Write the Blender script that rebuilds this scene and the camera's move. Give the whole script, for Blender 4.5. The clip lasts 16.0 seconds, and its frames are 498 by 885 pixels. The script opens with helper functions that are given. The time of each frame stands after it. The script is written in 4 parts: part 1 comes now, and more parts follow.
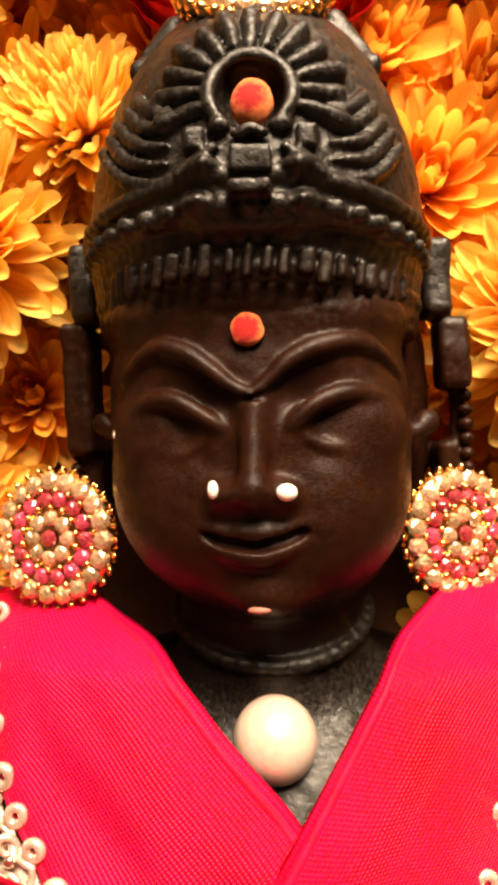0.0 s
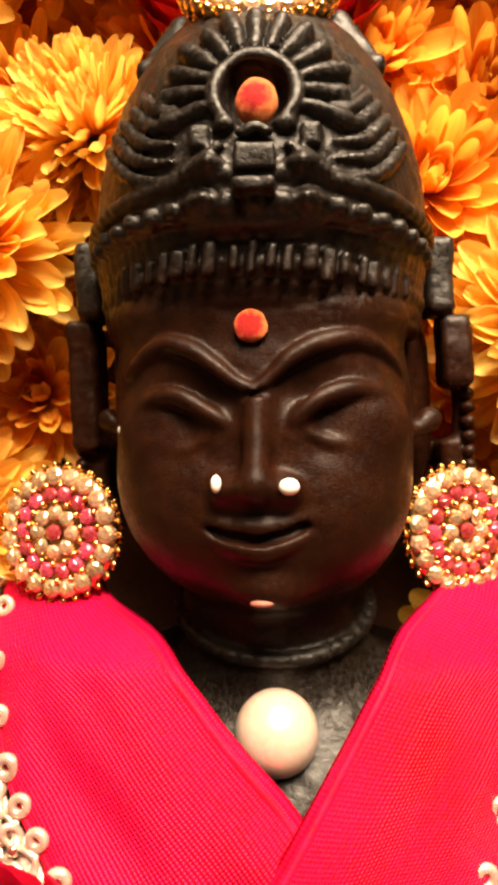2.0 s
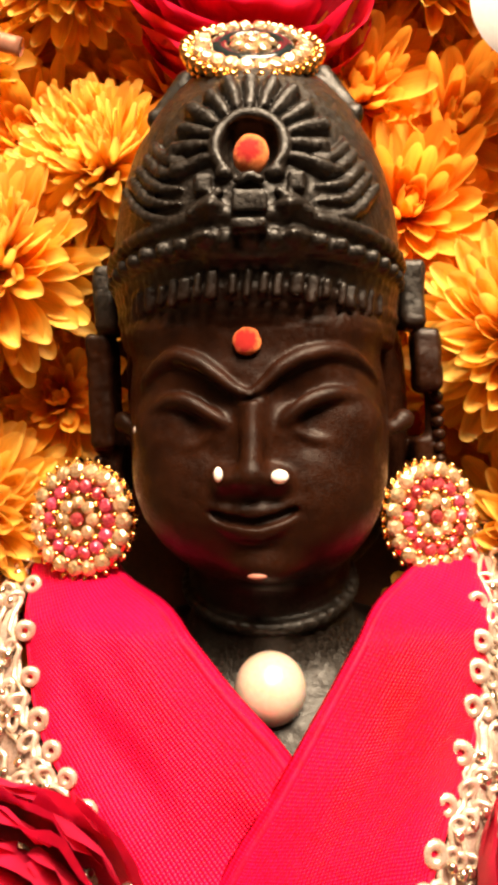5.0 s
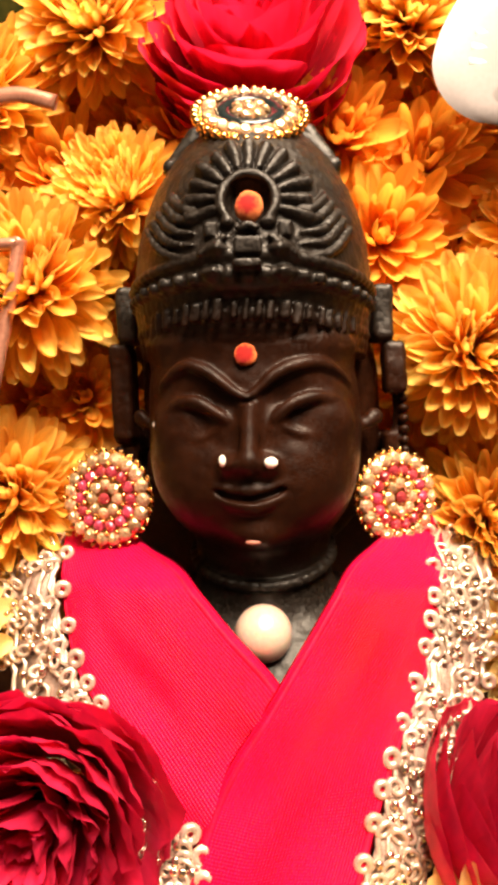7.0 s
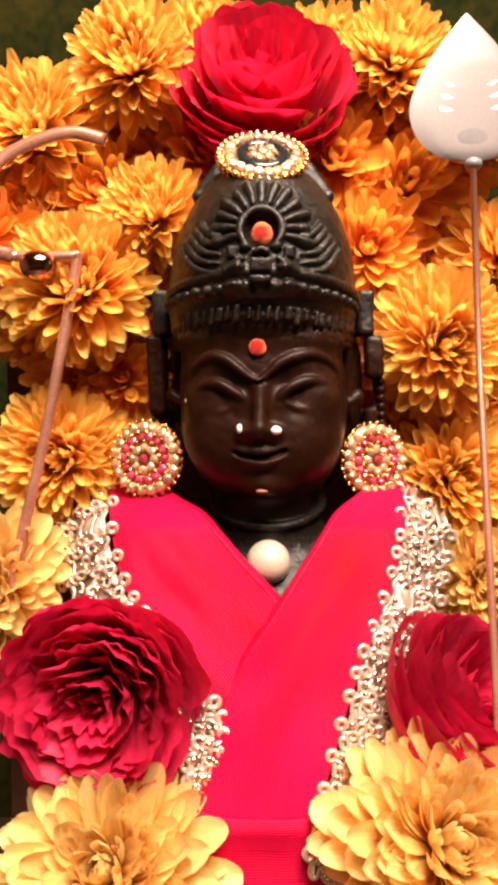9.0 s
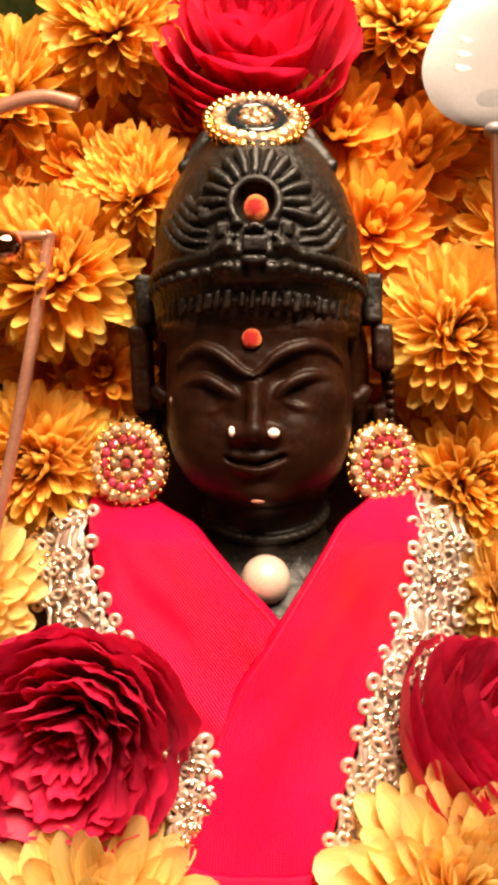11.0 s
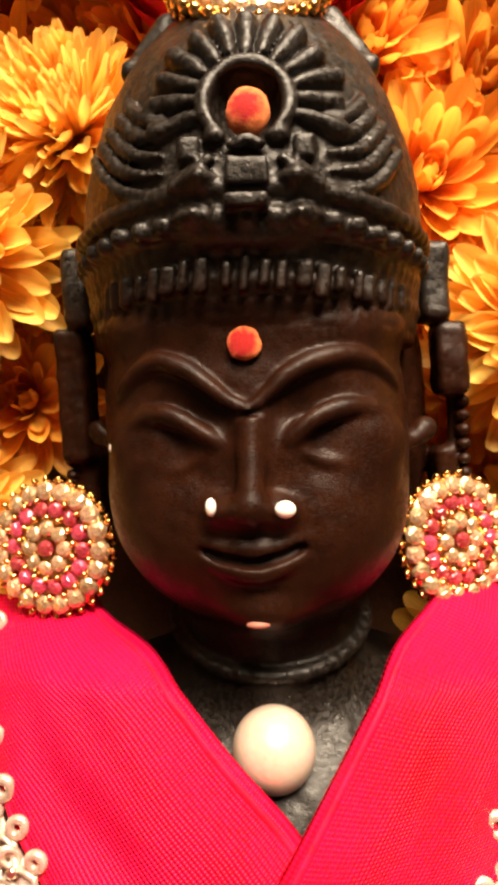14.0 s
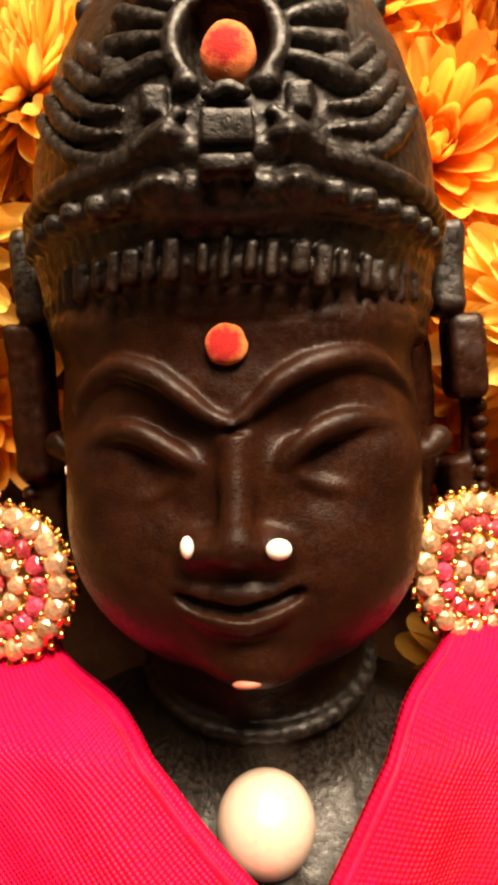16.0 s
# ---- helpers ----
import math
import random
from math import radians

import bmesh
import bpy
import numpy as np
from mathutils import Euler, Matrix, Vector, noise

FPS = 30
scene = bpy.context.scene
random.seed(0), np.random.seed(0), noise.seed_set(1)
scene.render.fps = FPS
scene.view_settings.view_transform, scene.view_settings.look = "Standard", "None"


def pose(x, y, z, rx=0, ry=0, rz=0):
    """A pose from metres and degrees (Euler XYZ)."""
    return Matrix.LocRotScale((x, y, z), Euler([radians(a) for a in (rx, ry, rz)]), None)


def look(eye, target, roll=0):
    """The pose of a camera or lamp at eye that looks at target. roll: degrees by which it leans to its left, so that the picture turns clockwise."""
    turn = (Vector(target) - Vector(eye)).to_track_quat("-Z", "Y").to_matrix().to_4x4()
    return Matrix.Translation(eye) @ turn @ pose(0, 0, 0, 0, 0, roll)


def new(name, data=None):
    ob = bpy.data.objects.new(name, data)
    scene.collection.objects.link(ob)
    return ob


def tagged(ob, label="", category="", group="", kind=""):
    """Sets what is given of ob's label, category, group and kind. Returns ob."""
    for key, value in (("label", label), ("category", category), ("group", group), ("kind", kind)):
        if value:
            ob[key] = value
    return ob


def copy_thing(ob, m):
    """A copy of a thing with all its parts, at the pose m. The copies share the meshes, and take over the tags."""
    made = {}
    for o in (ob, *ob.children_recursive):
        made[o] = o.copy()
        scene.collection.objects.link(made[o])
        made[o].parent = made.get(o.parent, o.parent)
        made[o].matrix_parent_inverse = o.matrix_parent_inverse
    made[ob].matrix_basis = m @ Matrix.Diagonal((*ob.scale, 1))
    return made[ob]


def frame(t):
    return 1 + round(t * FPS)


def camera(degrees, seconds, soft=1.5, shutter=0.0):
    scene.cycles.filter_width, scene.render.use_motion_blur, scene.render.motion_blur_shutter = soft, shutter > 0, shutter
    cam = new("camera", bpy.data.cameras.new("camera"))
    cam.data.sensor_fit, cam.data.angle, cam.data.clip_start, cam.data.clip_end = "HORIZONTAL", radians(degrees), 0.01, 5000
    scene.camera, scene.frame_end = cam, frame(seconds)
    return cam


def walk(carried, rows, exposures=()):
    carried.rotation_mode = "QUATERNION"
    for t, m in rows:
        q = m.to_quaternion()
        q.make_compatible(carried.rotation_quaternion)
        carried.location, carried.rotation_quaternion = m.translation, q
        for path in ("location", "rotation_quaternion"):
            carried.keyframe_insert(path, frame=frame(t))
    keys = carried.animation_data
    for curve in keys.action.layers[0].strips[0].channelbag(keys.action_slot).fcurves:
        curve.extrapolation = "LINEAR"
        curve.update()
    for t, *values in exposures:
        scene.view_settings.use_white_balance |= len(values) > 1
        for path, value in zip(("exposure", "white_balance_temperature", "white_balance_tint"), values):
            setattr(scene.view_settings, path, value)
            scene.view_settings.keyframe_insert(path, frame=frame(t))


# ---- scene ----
cam = camera(42.87, 16.0, soft=4.2)
# seconds, eye, target, roll
PATH = [
    (0, (0.00255, 0.00290, 0.25158), (0.00108, 0.10289, 0.25086), -0.38),
    (0.5, (0.00287, 0.00241, 0.25127), (0.00083, 0.10239, 0.25115), -0.23),
    (1, (0.00249, 0.00230, 0.25110), (0.00039, 0.10228, 0.25078), -0.13),
    (1.5, (0.00242, 0.00222, 0.25079), (0.00036, 0.10220, 0.25035), -0.08),
    (2, (0.00272, 0.00200, 0.25073), (0.00057, 0.10198, 0.25027), -0.08),
    (2.5, (0.00368, 0.00274, 0.25051), (0.00185, 0.10272, 0.24935), -0.41),
    (3, (0.00392, 0.00036, 0.25068), (0.00174, 0.10034, 0.25033), -0.52),
    (3.5, (0.00406, -0.00066, 0.25051), (0.00098, 0.09929, 0.25021), -0.49),
    (6, (0.00301, -0.02317, 0.25000), (0.00143, 0.07682, 0.24949), -0.17),
    (6.5, (0.00295, -0.02805, 0.24962), (0.00099, 0.07193, 0.24877), 0.04),
    (7, (0.00348, -0.03747, 0.25045), (0.00214, 0.06251, 0.24895), -0.14),
    (7.5, (0.00364, -0.04489, 0.24947), (0.00187, 0.05506, 0.24705), -0.04),
    (8, (0.00211, -0.05642, 0.25084), (-0.00026, 0.04350, 0.24768), 0.22),
    (8.5, (0.00329, -0.06620, 0.25105), (0.00262, 0.03372, 0.24709), 0.48),
    (9, (0.00082, -0.07535, 0.24944), (-0.00015, 0.02452, 0.24457), 0.47),
    (11.5, (0.00250, -0.03849, 0.25240), (0.00173, 0.06127, 0.24560), -0.05),
    (12, (0.00276, -0.01588, 0.25024), (0.00344, 0.08393, 0.24403), -0.29),
    (12.5, (0.00281, -0.00589, 0.24834), (0.00284, 0.09394, 0.24245), -0.35),
    (13, (0.00313, 0.00006, 0.24999), (0.00213, 0.09996, 0.24576), -0.72),
    (13.5, (-0.00008, 0.00551, 0.25299), (-0.00432, 0.10537, 0.24968), -0.66),
    (14, (0.00206, 0.00363, 0.25618), (0.00157, 0.10355, 0.25218), -0.69),
    (14.5, (0.00235, 0.00702, 0.25900), (0.00241, 0.10690, 0.25425), -0.87),
    (15, (0.00245, 0.01179, 0.26048), (0.00502, 0.11151, 0.25354), -1.18),
    (15.5, (0.00196, 0.01735, 0.25925), (0.00509, 0.11704, 0.25204), -1.06),
    (16, (0.00214, 0.01843, 0.25950), (0.00395, 0.11821, 0.25317), -1.13),
]
# seconds, stops, kelvin, tint
EXPOSURES = [(0.0, 0.2, 6500, 10), (3.7, 0.22, 6550, 10), (6.0, 0.24, 6550, 10), (9.0, -0.02, 5950, 18), (11.5, -0.08, 6400, 10), (12.5, -0.03, 6250, 10), (13.5, 0.04, 5950, 8), (14.5, 0.2, 6400, 10), (16.0, 0.24, 6500, 10)]
walk(cam, [(t, look(eye, target, roll)) for t, eye, target, roll in PATH], EXPOSURES)

# ---- light ----
world = bpy.data.worlds.new("world")
scene.world = world
world.use_nodes = True
world.node_tree.nodes["Background"].inputs[0].default_value = (1.0, 0.78, 0.55, 1)
world.node_tree.nodes["Background"].inputs[1].default_value = 0.05


def area_lamp(name, eye, target, size, watts, color):
    data = bpy.data.lights.new(name, "AREA")
    data.shape, data.size, data.energy, data.color = "DISK", size, watts, color
    ob = new(name, data)
    ob.matrix_world = look(eye, target)
    return ob


WARM = (1.0, 0.78, 0.54)
area_lamp("lamp_light", (0.12, -0.20, 0.80), (0.0, 0.10, 0.26), 0.34, 14.5, WARM)
# unseen fill, added to brighten the flowers; stands for no real lamp
area_lamp("room_light", (0.10, -0.70, 1.30), (0.0, 0.1, 0.28), 0.7, 25.0, WARM)


# ---- materials ----
def material(name, base, dark=None, rough=0.5, metal=0.0, fine=900.0, coarse=90.0, bump=0.0, vary=0.0, **more):
    """Two scales of noise between two colours, a fine relief, and a shift of tone from piece to piece."""
    m = bpy.data.materials.new(name)
    m.use_nodes = True
    nt = m.node_tree
    n, ln = nt.nodes, nt.links
    b = n["Principled BSDF"]
    tc = n.new("ShaderNodeTexCoord")
    n1, n2 = n.new("ShaderNodeTexNoise"), n.new("ShaderNodeTexNoise")
    n1.inputs["Scale"].default_value, n2.inputs["Scale"].default_value = coarse, fine
    n1.inputs["Detail"].default_value = n2.inputs["Detail"].default_value = 4
    for k in (n1, n2):
        ln.new(tc.outputs["Object"], k.inputs["Vector"])
    add = n.new("ShaderNodeMath")
    add.operation = "MULTIPLY_ADD"
    ln.new(n2.outputs["Fac"], add.inputs[0])
    add.inputs[1].default_value = 0.45
    half = n.new("ShaderNodeMath")
    half.operation = "MULTIPLY"
    ln.new(n1.outputs["Fac"], half.inputs[0])
    half.inputs[1].default_value = 0.55
    ln.new(half.outputs[0], add.inputs[2])
    ramp = n.new("ShaderNodeValToRGB")
    dark = dark or tuple(c * 0.6 for c in base)
    ramp.color_ramp.elements[0].position, ramp.color_ramp.elements[1].position = 0.36, 0.64
    ramp.color_ramp.elements[0].color, ramp.color_ramp.elements[1].color = (*dark, 1), (*base, 1)
    ln.new(add.outputs[0], ramp.inputs[0])
    out = ramp.outputs[0]
    if vary:
        oi = n.new("ShaderNodeObjectInfo")
        hsv = n.new("ShaderNodeHueSaturation")
        mr = n.new("ShaderNodeMapRange")
        mr.inputs["To Min"].default_value, mr.inputs["To Max"].default_value = 1 - vary, 1 + vary
        ln.new(oi.outputs["Random"], mr.inputs["Value"])
        ln.new(mr.outputs[0], hsv.inputs["Value"])
        mh = n.new("ShaderNodeMapRange")
        mh.inputs["To Min"].default_value, mh.inputs["To Max"].default_value = 0.5 + vary * 0.04, 0.5 - vary * 0.04
        ln.new(oi.outputs["Random"], mh.inputs["Value"])
        ln.new(mh.outputs[0], hsv.inputs["Hue"])
        ln.new(out, hsv.inputs["Color"])
        out = hsv.outputs[0]
    ln.new(out, b.inputs["Base Color"])
    b.inputs["Roughness"].default_value, b.inputs["Metallic"].default_value = rough, metal
    for key, value in more.items():
        b.inputs[key.replace("_", " ")].default_value = value
    if bump:
        bp = n.new("ShaderNodeBump")
        bp.inputs["Strength"].default_value, bp.inputs["Distance"].default_value = 1.0, bump
        ln.new(add.outputs[0], bp.inputs["Height"])
        ln.new(bp.outputs[0], b.inputs["Normal"])
    return m


def petal_material(name, base, tip, root, rough=0.5, vary=0.15, veins=60.0, glow=0.25):
    """A petal: colour from root to tip along its length, fine veins, some light through it."""
    m = bpy.data.materials.new(name)
    m.use_nodes = True
    nt = m.node_tree
    n, ln = nt.nodes, nt.links
    b = n["Principled BSDF"]
    uv = n.new("ShaderNodeUVMap")
    uv.uv_map = "UVMap"
    sep = n.new("ShaderNodeSeparateXYZ")
    ln.new(uv.outputs[0], sep.inputs[0])
    ramp = n.new("ShaderNodeValToRGB")
    e = ramp.color_ramp.elements
    e[0].position, e[0].color = 0.0, (*root, 1)
    e[1].position, e[1].color = 1.0, (*tip, 1)
    mid = e.new(0.45)
    mid.color = (*base, 1)
    ln.new(sep.outputs["X"], ramp.inputs[0])
    mp = n.new("ShaderNodeMapping")
    mp.inputs["Scale"].default_value = (2.0, veins * 0.4, 1)
    ln.new(uv.outputs[0], mp.inputs[0])
    nz = n.new("ShaderNodeTexNoise")
    nz.inputs["Scale"].default_value = 1.0
    nz.inputs["Detail"].default_value = 3
    ln.new(mp.outputs[0], nz.inputs["Vector"])
    oi = n.new("ShaderNodeObjectInfo")
    mr = n.new("ShaderNodeMapRange")
    mr.inputs["To Min"].default_value, mr.inputs["To Max"].default_value = 1 - vary, 1 + vary
    ln.new(oi.outputs["Random"], mr.inputs["Value"])
    mv = n.new("ShaderNodeMapRange")
    mv.inputs["From Min"].default_value, mv.inputs["From Max"].default_value = 0.3, 0.7
    mv.inputs["To Min"].default_value, mv.inputs["To Max"].default_value = 0.82, 1.12
    ln.new(nz.outputs["Fac"], mv.inputs["Value"])
    mul = n.new("ShaderNodeMath")
    mul.operation = "MULTIPLY"
    ln.new(mr.outputs[0], mul.inputs[0])
    ln.new(mv.outputs[0], mul.inputs[1])
    hsv = n.new("ShaderNodeHueSaturation")
    ln.new(mul.outputs[0], hsv.inputs["Value"])
    ln.new(ramp.outputs[0], hsv.inputs["Color"])
    ln.new(hsv.outputs[0], b.inputs["Base Color"])
    b.inputs["Roughness"].default_value = rough
    bp = n.new("ShaderNodeBump")
    bp.inputs["Strength"].default_value, bp.inputs["Distance"].default_value = 0.5, 0.0002
    ln.new(nz.outputs["Fac"], bp.inputs["Height"])
    ln.new(bp.outputs[0], b.inputs["Normal"])
    tr = n.new("ShaderNodeBsdfTranslucent")
    ln.new(hsv.outputs[0], tr.inputs[0])
    mx = n.new("ShaderNodeMixShader")
    mx.inputs[0].default_value = glow
    ln.new(b.outputs[0], mx.inputs[1])
    ln.new(tr.outputs[0], mx.inputs[2])
    ln.new(mx.outputs[0], n["Material Output"].inputs[0])
    return m


def cloth_material(name, base, dark, thread=0.00075):
    """Ribbed woven silk: fine ribs along one way, threads across, a soft sheen."""
    m = material(name, base, dark, rough=0.45, fine=2600, coarse=26)
    n, ln = m.node_tree.nodes, m.node_tree.links
    b = n["Principled BSDF"]
    uv = n.new("ShaderNodeUVMap")
    uv.uv_map = "UVMap"
    heights = []
    for axis, period, amount in (("Y", thread, 0.7), ("X", thread * 0.8, 0.3)):
        w = n.new("ShaderNodeTexWave")
        w.bands_direction = axis
        w.inputs["Scale"].default_value = 2 * math.pi / (20 * period)
        w.inputs["Distortion"].default_value = 0.6
        w.inputs["Detail"].default_value = 1
        ln.new(uv.outputs[0], w.inputs["Vector"])
        g = n.new("ShaderNodeMath")
        g.operation = "MULTIPLY"
        g.inputs[1].default_value = amount
        ln.new(w.outputs["Fac"], g.inputs[0])
        heights.append(g)
    s = n.new("ShaderNodeMath")
    s.operation = "ADD"
    ln.new(heights[0].outputs[0], s.inputs[0])
    ln.new(heights[1].outputs[0], s.inputs[1])
    bp = n.new("ShaderNodeBump")
    bp.inputs["Strength"].default_value, bp.inputs["Distance"].default_value = 0.9, 0.00022
    ln.new(s.outputs[0], bp.inputs["Height"])
    ln.new(bp.outputs[0], b.inputs["Normal"])
    # shade between the ribs put into the colour: grooves darker, rib tops lighter
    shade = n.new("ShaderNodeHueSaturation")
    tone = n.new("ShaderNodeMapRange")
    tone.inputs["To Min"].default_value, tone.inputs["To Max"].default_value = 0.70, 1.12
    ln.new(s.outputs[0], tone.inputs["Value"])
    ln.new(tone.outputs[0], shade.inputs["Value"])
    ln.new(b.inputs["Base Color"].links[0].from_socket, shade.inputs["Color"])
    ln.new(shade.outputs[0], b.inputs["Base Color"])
    b.inputs["Specular IOR Level"].default_value = 0.09
    return m


STONE = material("black_stone", (0.023, 0.0062, 0.0020), (0.009, 0.0025, 0.0010), rough=0.40, fine=3500, coarse=260, bump=0.00014, Specular_IOR_Level=0.22)
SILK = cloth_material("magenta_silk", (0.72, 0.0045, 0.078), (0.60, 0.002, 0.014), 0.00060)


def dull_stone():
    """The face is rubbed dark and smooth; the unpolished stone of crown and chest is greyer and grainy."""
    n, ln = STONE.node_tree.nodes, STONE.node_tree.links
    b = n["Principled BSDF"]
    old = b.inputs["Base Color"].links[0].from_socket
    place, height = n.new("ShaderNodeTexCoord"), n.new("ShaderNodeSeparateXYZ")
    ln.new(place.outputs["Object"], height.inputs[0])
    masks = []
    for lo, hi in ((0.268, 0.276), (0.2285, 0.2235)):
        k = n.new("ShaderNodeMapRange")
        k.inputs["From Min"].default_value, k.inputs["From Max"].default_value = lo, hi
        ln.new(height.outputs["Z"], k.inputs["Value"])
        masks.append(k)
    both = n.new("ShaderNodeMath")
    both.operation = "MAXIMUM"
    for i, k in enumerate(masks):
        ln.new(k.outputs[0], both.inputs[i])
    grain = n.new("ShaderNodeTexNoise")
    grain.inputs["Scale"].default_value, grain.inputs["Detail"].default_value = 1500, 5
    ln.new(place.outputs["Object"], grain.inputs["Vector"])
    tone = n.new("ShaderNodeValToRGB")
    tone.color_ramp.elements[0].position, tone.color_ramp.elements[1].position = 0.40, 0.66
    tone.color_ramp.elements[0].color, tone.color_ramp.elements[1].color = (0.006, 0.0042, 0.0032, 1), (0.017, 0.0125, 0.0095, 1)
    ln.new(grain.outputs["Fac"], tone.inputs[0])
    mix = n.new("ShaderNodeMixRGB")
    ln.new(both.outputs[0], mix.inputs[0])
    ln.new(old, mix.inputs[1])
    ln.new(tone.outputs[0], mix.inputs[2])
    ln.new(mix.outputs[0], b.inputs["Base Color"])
    gloss = n.new("ShaderNodeMapRange")
    gloss.inputs["From Min"].default_value, gloss.inputs["From Max"].default_value = 0.35, 0.65
    gloss.inputs["To Min"].default_value, gloss.inputs["To Max"].default_value = 0.30, 0.52
    ln.new(grain.outputs["Fac"], gloss.inputs["Value"])
    ln.new(gloss.outputs[0], b.inputs["Roughness"])
    shine = n.new("ShaderNodeMapRange")
    shine.inputs["To Min"].default_value, shine.inputs["To Max"].default_value = 0.15, 0.30
    ln.new(both.outputs[0], shine.inputs["Value"])
    ln.new(shine.outputs[0], b.inputs["Specular IOR Level"])
    relief = n.new("ShaderNodeBump")
    relief.inputs["Distance"].default_value = 0.00009
    ln.new(both.outputs[0], relief.inputs["Strength"])
    ln.new(grain.outputs["Fac"], relief.inputs["Height"])
    ln.new(b.inputs["Normal"].links[0].from_socket, relief.inputs["Normal"])
    ln.new(relief.outputs[0], b.inputs["Normal"])


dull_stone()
HEM = material("magenta_hem", (0.72, 0.003, 0.05), (0.56, 0.0015, 0.018), rough=0.6, fine=3000, coarse=300, bump=0.0002, Specular_IOR_Level=0.15)
PEARL = material("pearl", (0.77, 0.60, 0.50), (0.70, 0.52, 0.42), rough=0.26, metal=0.25, coarse=160, fine=1500, Specular_IOR_Level=0.9, Coat_Weight=1.0, Coat_Roughness=0.10, Subsurface_Weight=0.25, Subsurface_Scale=0.004)
GOLD = material("gold_plate", (0.95, 0.62, 0.24), (0.75, 0.42, 0.13), rough=0.22, metal=1.0, bump=0.00005)
CRYSTAL = material("clear_crystal", (0.92, 0.64, 0.40), (0.45, 0.23, 0.10), rough=0.24, metal=0.62, fine=2200, coarse=700, vary=0.3, Coat_Weight=1.0, Coat_Roughness=0.05)
RUBY = material("ruby_stone", (0.70, 0.11, 0.16), (0.40, 0.02, 0.05), rough=0.2, metal=0.45, fine=2200, coarse=700, vary=0.3, Coat_Weight=1.0, Coat_Roughness=0.08)
BLACK_ENAMEL = material("black_enamel", (0.012, 0.02, 0.022), rough=0.12)
WHITE_STUD = material("white_stud", (0.92, 0.88, 0.82), (0.85, 0.80, 0.74), rough=0.15)
SILVER_THREAD = material("silver_thread", (0.86, 0.72, 0.62), (0.56, 0.42, 0.32), rough=0.25, metal=0.6, fine=4000, coarse=500, bump=0.0001, vary=0.15)
NET = material("lace_net", (0.48, 0.36, 0.31), (0.22, 0.14, 0.11), rough=0.4, metal=0.4, fine=3000, coarse=600, bump=0.0002)
SEQUIN = material("silver_sequin", (0.92, 0.82, 0.70), (0.6, 0.48, 0.36), rough=0.12, metal=0.95, vary=0.25)
COPPER = material("copper", (0.60, 0.29, 0.20), (0.42, 0.17, 0.11), rough=0.32, metal=0.6, fine=1200, coarse=120, bump=0.00003)
KNOB = material("polished_copper", (0.50, 0.25, 0.18), (0.40, 0.18, 0.12), rough=0.10, metal=1.0)
SILVER = material("silver", (0.26, 0.232, 0.235), (0.22, 0.196, 0.20), rough=0.45, metal=0.2, coarse=60)
ASH = material("ash_paste", (0.80, 0.77, 0.76), (0.70, 0.66, 0.65), rough=0.8)
GREY_DISC = material("grey_patch", (0.24, 0.225, 0.23), (0.20, 0.19, 0.195), rough=0.9, Specular_IOR_Level=0.1)
ROSE_SPOT = material("red_powder", (0.42, 0.006, 0.02), rough=0.8, fine=3000, coarse=400, bump=0.0003)
LEAF_GREEN = material("calyx_green", (0.09, 0.13, 0.03), rough=0.6)
MUM = petal_material("chrysanthemum_orange", (0.98, 0.53, 0.055), (0.99, 0.67, 0.15), (0.96, 0.40, 0.026), glow=0.42)
# darker copy of the orange petals; shade of the pockets is in the colour
MUM_SHADED = petal_material("chrysanthemum_shaded_orange", (0.95, 0.40, 0.028), (0.97, 0.52, 0.07), (0.90, 0.28, 0.016), glow=0.42)
MUM_PALE = petal_material("chrysanthemum_yellow", (0.95, 0.62, 0.16), (0.96, 0.76, 0.32), (0.93, 0.48, 0.06), glow=0.42)
ROSE = petal_material("rose_red", (0.60, 0.007, 0.055), (0.66, 0.014, 0.08), (0.48, 0.004, 0.03), rough=0.6, veins=30, glow=0.38)
ROSE_BRIGHT = petal_material("rose_bright_red", (0.70, 0.008, 0.05), (0.78, 0.016, 0.07), (0.60, 0.005, 0.035), rough=0.6, veins=30, glow=0.38)
BOARD = material("brown_board", (0.10, 0.035, 0.010), rough=0.9, bump=0.0005)
PLASTER = material("warm_plaster", (0.55, 0.42, 0.30), (0.47, 0.35, 0.25), rough=0.85, fine=60, coarse=3, bump=0.001)
DRAPE = material("green_gold_hanging", (0.026, 0.022, 0.004), (0.005, 0.009, 0.002), rough=0.9, Specular_IOR_Level=0.03, fine=160, coarse=18)
WOOD = material("dark_wood", (0.10, 0.05, 0.025), (0.05, 0.025, 0.012), rough=0.4, fine=200, coarse=12)


# ---- helpers for meshes ----
def mesh_from(name, verts, faces, smooth=True, uvs=None):
    me = bpy.data.meshes.new(name)
    me.from_pydata([tuple(map(float, v)) for v in verts], [], [tuple(map(int, f)) for f in faces])
    if smooth:
        me.polygons.foreach_set("use_smooth", [True] * len(me.polygons))
    if uvs is not None:
        layer = me.uv_layers.new(name="UVMap")
        idx = np.empty(len(me.loops), dtype=np.int32)
        me.loops.foreach_get("vertex_index", idx)
        layer.data.foreach_set("uv", np.asarray(uvs, dtype=np.float32)[idx].ravel())
    me.update()
    return me


def put(name, me, mat, parent=None, m=None, label=""):
    if len(me.materials) == 0:
        me.materials.append(mat)
    ob = new(name, me)
    if parent is not None:
        ob.parent = parent
    if m is not None:
        ob.matrix_basis = m
    if label:
        tagged(ob, label)
    return ob


def thing(name, m, label, category, group=""):
    ob = new(name)
    ob.empty_display_size = 0.01
    ob.matrix_basis = m
    return tagged(ob, label, category, group)


